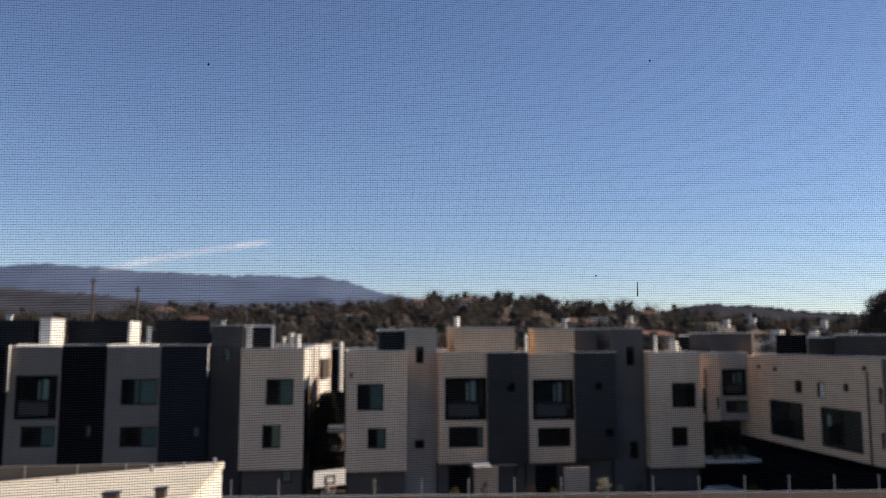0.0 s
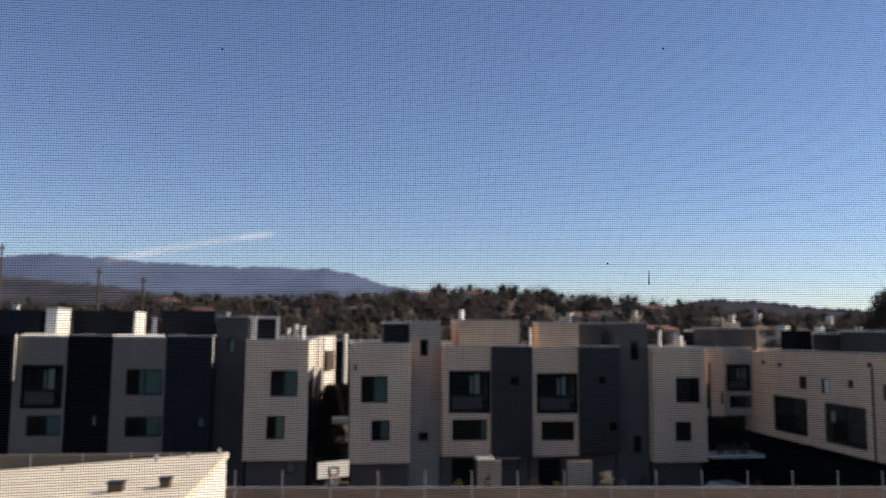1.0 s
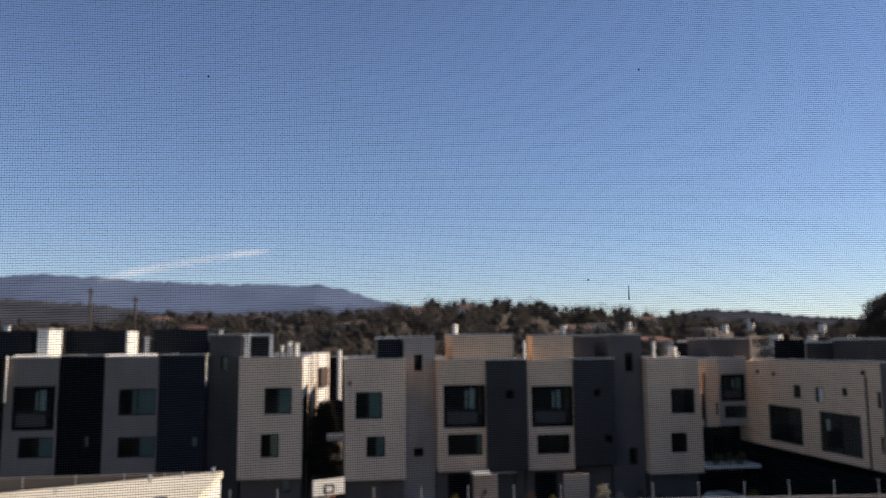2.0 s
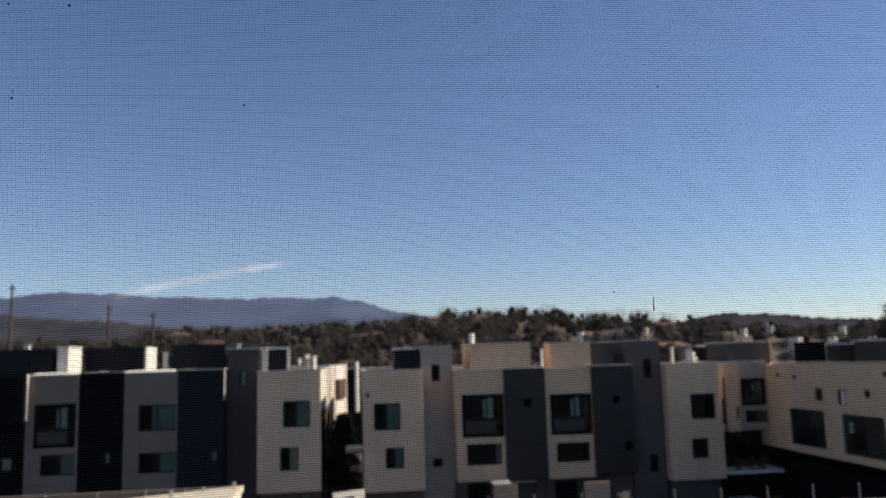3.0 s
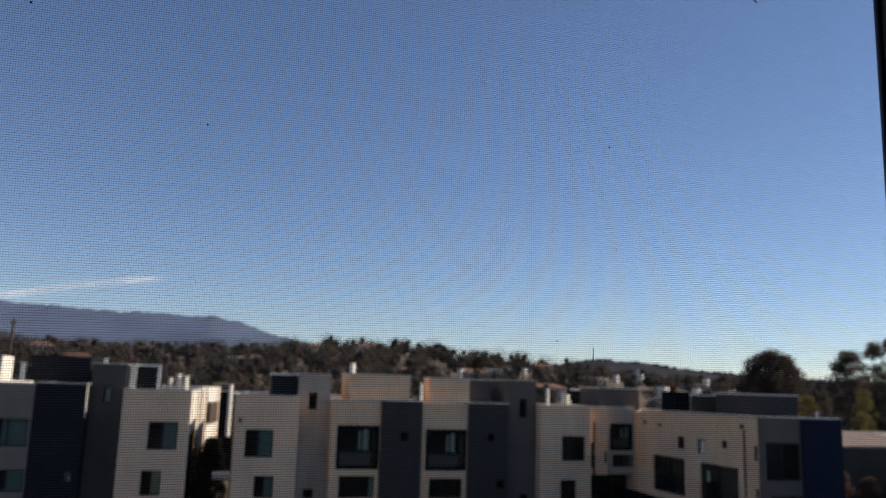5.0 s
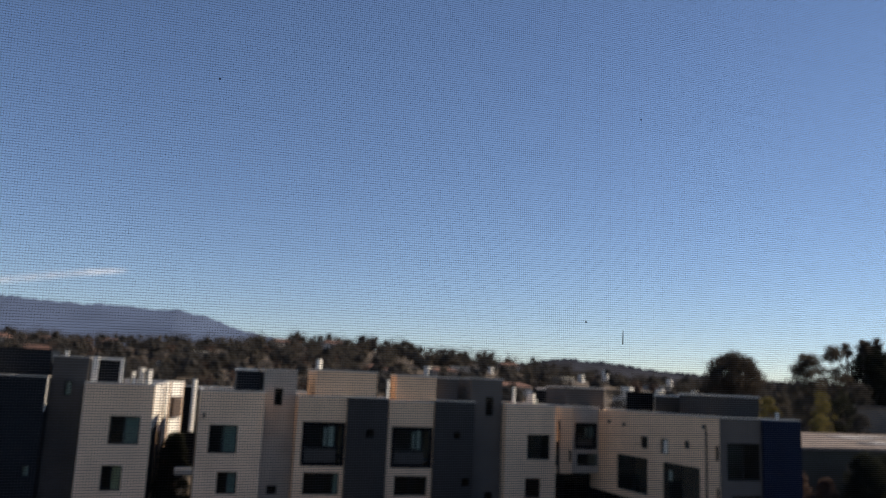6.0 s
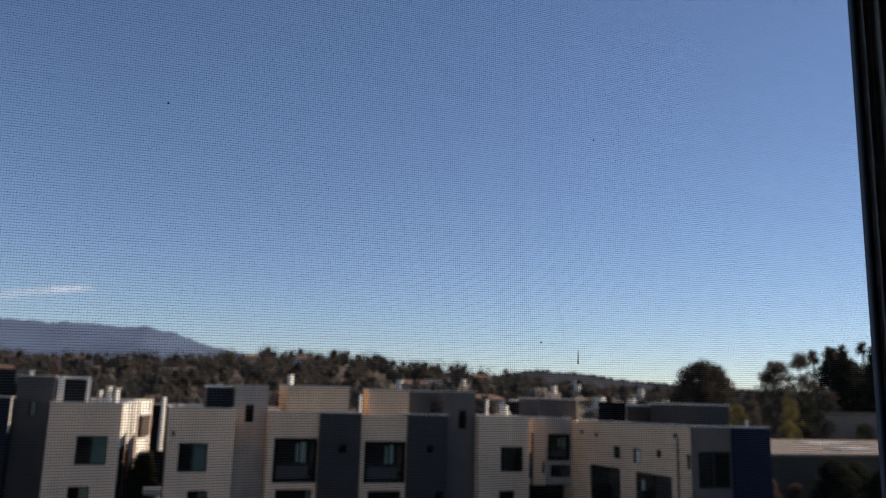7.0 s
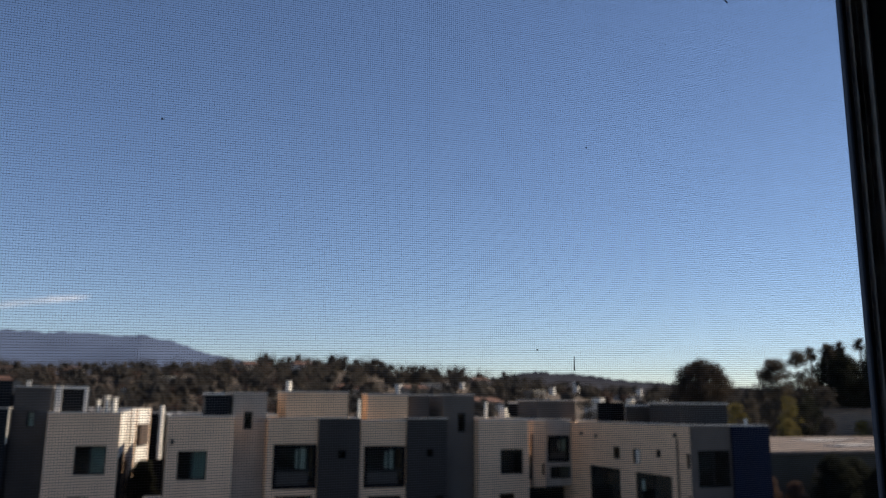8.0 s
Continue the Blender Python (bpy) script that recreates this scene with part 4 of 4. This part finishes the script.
# ---------------------------------------------------------------- trees
def tree(x, y, top, low, w, mat, seed, label, blobs=60, per=150, leaf=0.12):
    """A tapered trunk with limbs, and an uneven crown of small leaf clumps between the heights low and top."""
    r = random.Random(seed)
    ob = thing("tree", label, "tree")
    bm = bmesh.new()
    mid = low + 0.35 * (top - low)
    tube(bm, (0, 0, -0.5), (0.1, 0, mid), 0.022 * top + 0.02 * w, 0.012 * top + 0.01 * w, 10)
    for i in range(8):
        an = i * 0.8 + r.random()
        tube(bm, (0.05, 0, mid * r.uniform(0.75, 0.98)), (w * 0.34 * math.cos(an), w * 0.34 * math.sin(an), low + (top - low) * r.uniform(0.4, 0.85)), 0.012 * w + 0.03, 0.02, 6)
    part("trunk", bm, BARK, ob)
    spots = []
    for i in range(blobs):
        an, rr, t = r.uniform(0, math.tau), r.random() ** 0.45, r.random() ** 0.8
        prof = math.sqrt(max(0.02, 1 - t * t)) * (0.75 + 0.25 * min(1, t * 4))
        s = w * r.uniform(0.09, 0.15)
        spots.append((0.42 * w * rr * prof * math.cos(an), 0.42 * w * rr * prof * math.sin(an), low + (top - low - 0.09 * w) * t, s, s * r.uniform(0.7, 1.0)))
    leaf_mesh("crown", spots, mat, per, leaf).parent = ob
    ob.matrix_world = pose(x, y, rise(x, y), 0, 0, r.uniform(0, 360))
    return ob


def palm(x, y, h, seed):
    r = random.Random(seed)
    ob = thing("palm_tree", "tall slim fan palm with a small tufted crown", "palm tree", "palms on the skyline")
    bm = bmesh.new()
    tube(bm, (0, 0, -0.5), (0.25, 0, h), 0.28, 0.16, 8)
    part("trunk", bm, BARK, ob)
    vs, fs = [], []
    for i in range(46):
        an, el = r.uniform(0, math.tau), r.uniform(-0.9, 1.35)
        L = r.uniform(1.1, 1.9)
        d = Vector((math.cos(an) * math.cos(el), math.sin(an) * math.cos(el), math.sin(el)))
        s = d.cross(Vector((0, 0, 1)))
        s = s.normalized() * 0.42 if s.length > 0.01 else Vector((0.42, 0, 0))
        o = Vector((0.25, 0, h))
        pts = [o, o + d * L * 0.6 + s, o + d * L + Vector((0, 0, -0.25)), o + d * L * 0.6 - s]
        k = len(vs)
        vs += [tuple(p) for p in pts]
        fs.append((k, k + 1, k + 2, k + 3))
    me = bpy.data.meshes.new("crown")
    me.from_pydata(vs, [], fs)
    me.materials.append(LEAF_DARK)
    new("crown", me).parent = ob
    ob.matrix_world = pose(x, y, rise(x, y), 0, 0, r.uniform(0, 360))


tree(75.2, 100, 18.7, 9.0, 12.0, BROWNTREE, 1, "large rounded dark green tree", 110, 170, 0.11)
tree(-0.75, 62.3, 7.5, 0.8, 3.3, DARKTREE, 12, "dark dense tree standing in the narrow lane", 230)
# added in front of the lane wall to deepen its shade
tree(-1.15, 59.5, 7.2, 0.8, 1.9, DARKTREE, 14, "slim dark tree added to darken the narrow lane", 150)
tree(97.2, 110, 19.9, 8, 9.5, LEAF, 2, "tall loose olive green tree on the skyline", 80)
tree(102.8, 110, 21.7, 9, 7.5, LEAF, 3, "tall loose olive green tree on the skyline", 60)
tree(113, 112, 21.8, 6, 14, DARKTREE, 4, "tall dark dense tree", 170)
tree(121, 110, 22.6, 6, 14, DARKTREE, 5, "tall dark dense tree", 170)
for x, y, hh, s in ((105.9, 110, 20.6, 1), (109.8, 111, 21.3, 2), (112, 112, 21.7, 3), (113.8, 112, 22.0, 4), (117.6, 110.5, 22.6, 5), (121, 111, 23.0, 6)):
    palm(x, y, hh, s)
for x, y, t, w, s, mat in ((69.0, 85, 12.2, 5, 21, LEAF_LIGHT), (72.0, 86, 12.7, 5, 22, LEAF), (77.2, 85, 13.3, 5, 23, LEAF_LIGHT), (83, 88, 13.5, 7, 24, DARKTREE), (90, 92, 15, 8, 25, LEAF_DARK), (62, 92, 12.3, 6, 26, LEAF), (54, 96, 12.5, 6, 27, LEAF_DARK)):
    tree(x, y, t, 3, w, mat, s, "leafy garden tree behind the houses")
for x, y, t, w, s, mat in ((43.6, 44, 8.4, 4.6, 31, DARKTREE), (47.5, 43.5, 7.9, 4.5, 32, DARKTREE), (45.5, 44.5, 8.2, 4.6, 35, DARKTREE), (39.2, 45.5, 7.0, 2.6, 33, LEAF_WARM), (41.0, 45, 6.6, 2.4, 34, LEAF_WARM)):
    tree(x, y, t, 2.0, w, mat, s, "bushy tree in front of the low building", 150)
for x, y, t, w, s in ((62.5, 80, 11.3, 4.2, 61), (66.5, 79, 11.0, 3.8, 62), (70.5, 78, 10.4, 4.0, 63), (75.5, 77, 10.6, 4.4, 64), (80.0, 76, 10.2, 4.0, 65)):
    tree(x, y, t, 3, w, LEAF_LIGHT if s % 2 else LEAF_DARK, s, "sunlit yellow green shrub in a garden", 90)
house = thing("garden_house", "low pale house behind the flat building", "house")
part("wall", boxes((81, 95, 75, 83, 0, 11.2)), TAUPE, house)
part("roof", boxes((80.7, 95.3, 74.7, 83.3, 11.2, 11.45)), GRAVEL, house)

# utility poles
for x, y, hh in ((-35, 120, 20.2), (-28.8, 120, 19.0), (-48.4, 120, 23.4)):
    ob = thing("utility_pole", "weathered wooden utility pole with crossarms", "utility pole", "utility poles")
    bm = bmesh.new()
    tube(bm, (0, 0, -0.5), (0, 0, hh), 0.24, 0.15, 8)
    part("pole", bm, WOODPOLE, ob)
    part("crossarm", boxes((-0.45, 0.45, -0.16, -0.04, hh - 0.7, hh - 0.55)), WOODPOLE, ob)
    for u in (-0.35, 0.35):
        bm = bmesh.new()
        tube(bm, (u, -0.1, hh - 0.55), (u, -0.1, hh - 0.33), 0.05, 0.035, 6)
        part("insulator", bm, FRAME, ob)
    ob.matrix_world = pose(x, y, 0, 0, 0, 15)

# street level: slatted canopy, planting and a pale cabinet
can = thing("slatted_canopy", "white slatted canopy over an entrance", "canopy")
for k in range(5):
    part("slat", boxes((8.6, 9.75, 50.7 + 0.24 * k, 50.86 + 0.24 * k, 3.3 + 0.03 * k, 3.36 + 0.03 * k)), WHITE, can)
part("beam", boxes((8.5, 11.6, 51.86, 51.96, 3.22, 3.28)), COPING, can)
part("screen_wall", boxes((8.75, 10.3, 51.5, 51.6, 0, 3.2)), STUCCO, can, "cream entrance screen wall")
part("post", boxes((11.45, 11.55, 51.86, 51.96, 0, 3.22)), FRAME, can)
for x, y, t, w, s, mat in ((16.6, 49.5, 2.9, 1.6, 41, PALELEAF), (17.6, 49.2, 2.3, 1.5, 42, PALELEAF), (2.2, 47.5, 3.4, 0.9, 43, LEAF_LIGHT), (25.0, 46.5, 2.7, 1.8, 44, LEAF_LIGHT), (26.4, 46.2, 2.3, 1.6, 45, LEAF_WARM), (9.2, 50.0, 2.6, 1.0, 46, LEAF), (7.2, 49.8, 2.4, 1.3, 47, LEAF_LIGHT), (12.0, 49.6, 2.5, 1.4, 48, LEAF_WARM), (13.4, 49.5, 2.2, 1.3, 49, LEAF_LIGHT), (18.9, 49.3, 2.6, 1.5, 50, LEAF_WARM), (20.2, 49.4, 2.1, 1.2, 51, LEAF)):
    tree(x, y, t, 0.6, w, mat, s, "small leafy shrub growing beside the street", 26, 90, 0.16)
for x in (25.4, 26.3, 27.1):
    tree(x, 51.8, 0.85, 0.02, 1.1, LEAF_LIGHT, int(x * 10), "low planting on the pale balcony slab", 16, 60, 0.2).location.z = 3.36
# basketball hoop at the street
hoop = thing("basketball_hoop", "white basketball backboard on a steel pole", "basketball hoop")
bm = bmesh.new()
tube(bm, (0, 0.9, 0), (0, 0.9, 2.6), 0.06, 0.06, 10)
tube(bm, (0, 0.9, 2.55), (0, 0.06, 3.3), 0.05, 0.05, 8)
part("pole", bm, STEEL, hoop)
board = part("backboard", bevelled(boxes((-1.0, 1.0, -0.03, 0.03, 3.04, 3.94)), 0.01), WHITE, hoop)
part("target_frame", boxes((-0.34, 0.34, -0.042, -0.034, 3.14, 3.24), (-0.34, 0.34, -0.042, -0.034, 3.54, 3.64), (-0.34, -0.24, -0.042, -0.034, 3.24, 3.54), (0.24, 0.34, -0.042, -0.034, 3.24, 3.54)), BLACKISH, board, "dark painted target square")
bm = bmesh.new()
for k in range(20):
    a0, a1 = k * math.tau / 20, (k + 1) * math.tau / 20
    tube(bm, (0.23 * math.cos(a0), -0.3 + 0.23 * math.sin(a0), 3.05), (0.23 * math.cos(a1), -0.3 + 0.23 * math.sin(a1), 3.05), 0.012, 0.012, 5)
part("rim", bm, ORANGE, hoop, "orange rim")
bm = bmesh.new()
for k in range(12):
    a0 = k * math.tau / 12
    tube(bm, (0.22 * math.cos(a0), -0.3 + 0.22 * math.sin(a0), 3.04), (0.13 * math.cos(a0 + 0.4), -0.3 + 0.13 * math.sin(a0 + 0.4), 2.65), 0.006, 0.006, 4)
part("net", bm, WHITE, hoop, "white net")
hoop.matrix_world = pose(-0.36, 47, 0, 0, 0, 28)

# parked car under the recessed bay
car = thing("car", "white parked car nosing out of a garage bay", "car")
bm = bmesh.new()
prof = [(-2.2, 0.35), (-2.25, 0.75), (-2.1, 0.95), (-1.2, 1.02), (-0.5, 1.58), (1.5, 1.62), (2.1, 1.05), (2.25, 0.9), (2.2, 0.35)]
sides = [[bm.verts.new((s * (0.95 if z < 1.1 else 0.75), y, z)) for y, z in prof] for s in (-1, 1)]
for i in range(len(prof)):
    j = (i + 1) % len(prof)
    bm.faces.new((sides[0][i], sides[0][j], sides[1][j], sides[1][i]))
bm.faces.new(sides[0])
bm.faces.new(sides[1])
part("body", bm, CARPAINT, car)
bm = bmesh.new()
v = [bm.verts.new(p) for p in ((-0.8, -1.16, 1.07), (0.8, -1.16, 1.07), (0.68, -0.56, 1.55), (-0.68, -0.56, 1.55))]
bm.faces.new(v)
part("windscreen", bm, SCREENGLASS, car)
for sx in (-0.85, 0.85):
    for sy in (-1.35, 1.35):
        bm = bmesh.new()
        tube(bm, (sx - 0.1, sy, 0.33), (sx + 0.1, sy, 0.33), 0.33, 0.33, 16)
        part("wheel", bm, RUBBER, car)
    part("headlight", boxes((sx * 0.75 - 0.16, sx * 0.75 + 0.16, -2.27, -2.2, 0.68, 0.82)), COPING, car)
car.matrix_world = pose(25.6, 50.6, 0.0, 0, 0, 12)

# ---------------------------------------------------------------- the window that the camera looks through
SCREEN = pose(-0.1962, 0.4135, 11.3105, 1.534, -1.324, 2.001)
W0, W1, H0, H1 = 0.0, 0.60, -0.32, 0.48
scr = thing("window_screen", "black aluminium window screen with fine dusty charcoal mesh", "window screen")
for name, u0, u1 in (("stile", W0 - 0.0055, W0), ("stile", W1, W1 + 0.0055)):
    part(name, bevelled(boxes((u0, u1, 0.0, 0.004, H0 - 0.0055, H1 + 0.0055)), 0.001), ALUMINIUM, scr)
for name, v0, v1 in (("rail", H0 - 0.0055, H0), ("rail", H1, H1 + 0.0055)):
    part(name, bevelled(boxes((W0, W1, 0.0, 0.004, v0, v1)), 0.001), ALUMINIUM, scr)
PITCH = 0.00125
vs, fs = [], []


def thread(x0, x1, z0, z1, y):
    k = len(vs)
    TH = min(x1 - x0, z1 - z0)
    if x1 - x0 < z1 - z0:
        x = (x0 + x1) / 2
        ring = ((TH / 2, 0), (0, TH / 2), (-TH / 2, 0), (0, -TH / 2))
        vs.extend([(x + p, y + q, z0) for p, q in ring] + [(x + p, y + q, z1) for p, q in ring])
    else:
        z = (z0 + z1) / 2
        ring = ((TH / 2, 0), (0, TH / 2), (-TH / 2, 0), (0, -TH / 2))
        vs.extend([(x0, y + q, z + p) for p, q in ring] + [(x1, y + q, z + p) for p, q in ring])
    fs.extend([(k + i, k + (i + 1) % 4, k + 4 + (i + 1) % 4, k + 4 + i) for i in range(4)])


rng = random.Random(3)
for i in range(1, int((W1 - W0) / PITCH)):
    t, u = rng.uniform(0.000044, 0.000054), W0 + (i + rng.uniform(-0.03, 0.03)) * PITCH
    thread(u - t, u + t, H0, H1, 0.0)
for i in range(1, int((H1 - H0) / PITCH)):
    t = rng.choice((0.000078, 0.000083, 0.000083, 0.000088, 0.000092))
    v = H0 + (i + rng.uniform(-0.03, 0.03)) * PITCH
    thread(W0, W1, v - t, v + t, 0.0003)
me = bpy.data.meshes.new("mesh")
me.from_pydata(vs, [], fs)
me.materials.append(THREAD)
net = new("mesh", me)
net.parent = scr
tagged(net, "fine charcoal insect mesh", kind="stuff")
rng = random.Random(5)
for u, v, s in ((0.1339, 0.1325, 0.00055), (0.378, 0.1433, 0.00055), (0.0129, 0.1371, 0.0007), (0.042, 0.1891, 0.00062), (0.3414, 0.0204, 0.0005), (0.0135, 0.141, 0.0004), (0.0108, 0.1895, 0.00055)):
    bm = bmesh.new()
    bmesh.ops.create_icosphere(bm, subdivisions=2, radius=s)
    for w in bm.verts:
        w.co *= rng.uniform(0.7, 1.25)
        w.co += Vector((u, -0.0006, v))
    part("debris", bm, DEBRIS, scr, "dark dust speck caught in the mesh")
bm = bmesh.new()
tube(bm, (0.3652, -0.0006, 0.0085), (0.3654, -0.0006, 0.0168), 0.00035, 0.00018, 6)
part("fibre", bm, DEBRIS, scr, "thin dark fibre caught in the mesh")
bm = bmesh.new()
tube(bm, (0.489, -0.0006, 0.262), (0.494, -0.0006, 0.258), 0.0005, 0.0004, 6)
part("fibre", bm, DEBRIS, scr, "thin dark fibre caught in the mesh")
scr.matrix_world = SCREEN

# fixed window frame with its tracks, outside and inside of the screen
wf = thing("window_1", "black aluminium sliding window frame with narrow tracks", "window", kind="structure")
LEFT_TRACKS = ((0.0, 0.0009, -0.003, 0.006), (0.0012, 0.017, 0.001, 0.008), (0.0172, 0.0183, -0.0075, 0.008), (0.0186, 0.09, 0.001, 0.02))
RIGHT_TRACKS = ((0.0, 0.0008, -0.003, 0.006), (0.0011, 0.0045, 0.001, 0.008), (0.0048, 0.0054, -0.004, 0.008), (0.0057, 0.0085, 0.001, 0.008), (0.0088, 0.0112, -0.009, 0.008), (0.0115, 0.09, -0.004, 0.02))
for u, s, tracks in ((W0 - 0.006, -1, LEFT_TRACKS), (W1 + 0.006, 1, RIGHT_TRACKS)):
    for k, (du0, du1, y0, y1) in enumerate(tracks):
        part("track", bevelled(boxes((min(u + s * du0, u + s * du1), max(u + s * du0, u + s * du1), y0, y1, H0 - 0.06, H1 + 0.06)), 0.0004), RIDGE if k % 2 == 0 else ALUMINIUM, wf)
for v0, v1 in ((H0 - 0.06, H0 - 0.006), (H1 + 0.006, H1 + 0.06)):
    part("track", bevelled(boxes((W0 - 0.0055, W1 + 0.0055, -0.004, 0.008, v0, v1)), 0.001), ALUMINIUM, wf)
wf.matrix_world = SCREEN

# room that the camera stands in, and the building under it
# unseen; stretched wide and grey so the panes reflect no sunlit ground
tagged(part("apartment_wall", boxes((-45, 95, -12, 0.04, -11.5, -1.56)), GREY), "unseen grey apartment wall, widened to darken window reflections", "wall", kind="structure").matrix_world = pose(*SCREEN.translation, 0, 0, 1.88)
room = part("wall_north", wall(-1.6, 2.2, -1.42, 1.15, [(W0 - 0.1, W1 + 0.1, H0 - 0.058, H1 + 0.058)], lambda u, v, d: (u, d - 0.06, v), 0.14), PLASTER)
for name, d in (("wall_south", (-1.6, 2.2, -3.6, -3.5, -1.42, 1.15)), ("wall_west", (-1.7, -1.6, -3.6, 0.08, -1.42, 1.15)), ("wall_east", (2.2, 2.3, -3.6, 0.08, -1.42, 1.15))):
    tagged(part(name, boxes(d), PLASTER), "plain painted room wall", "wall", kind="structure").matrix_world = SCREEN
tagged(room, "plain painted room wall round the window", "wall", kind="structure").matrix_world = SCREEN
tagged(part("floor", boxes((-1.7, 2.3, -3.6, 0.08, -1.55, -1.43)), PLASTER), "plain room floor", "floor", kind="structure").matrix_world = SCREEN
tagged(part("ceiling", boxes((-1.7, 2.3, -3.6, 0.08, 1.16, 1.3)), PLASTER), "plain room ceiling", "ceiling", kind="structure").matrix_world = SCREEN
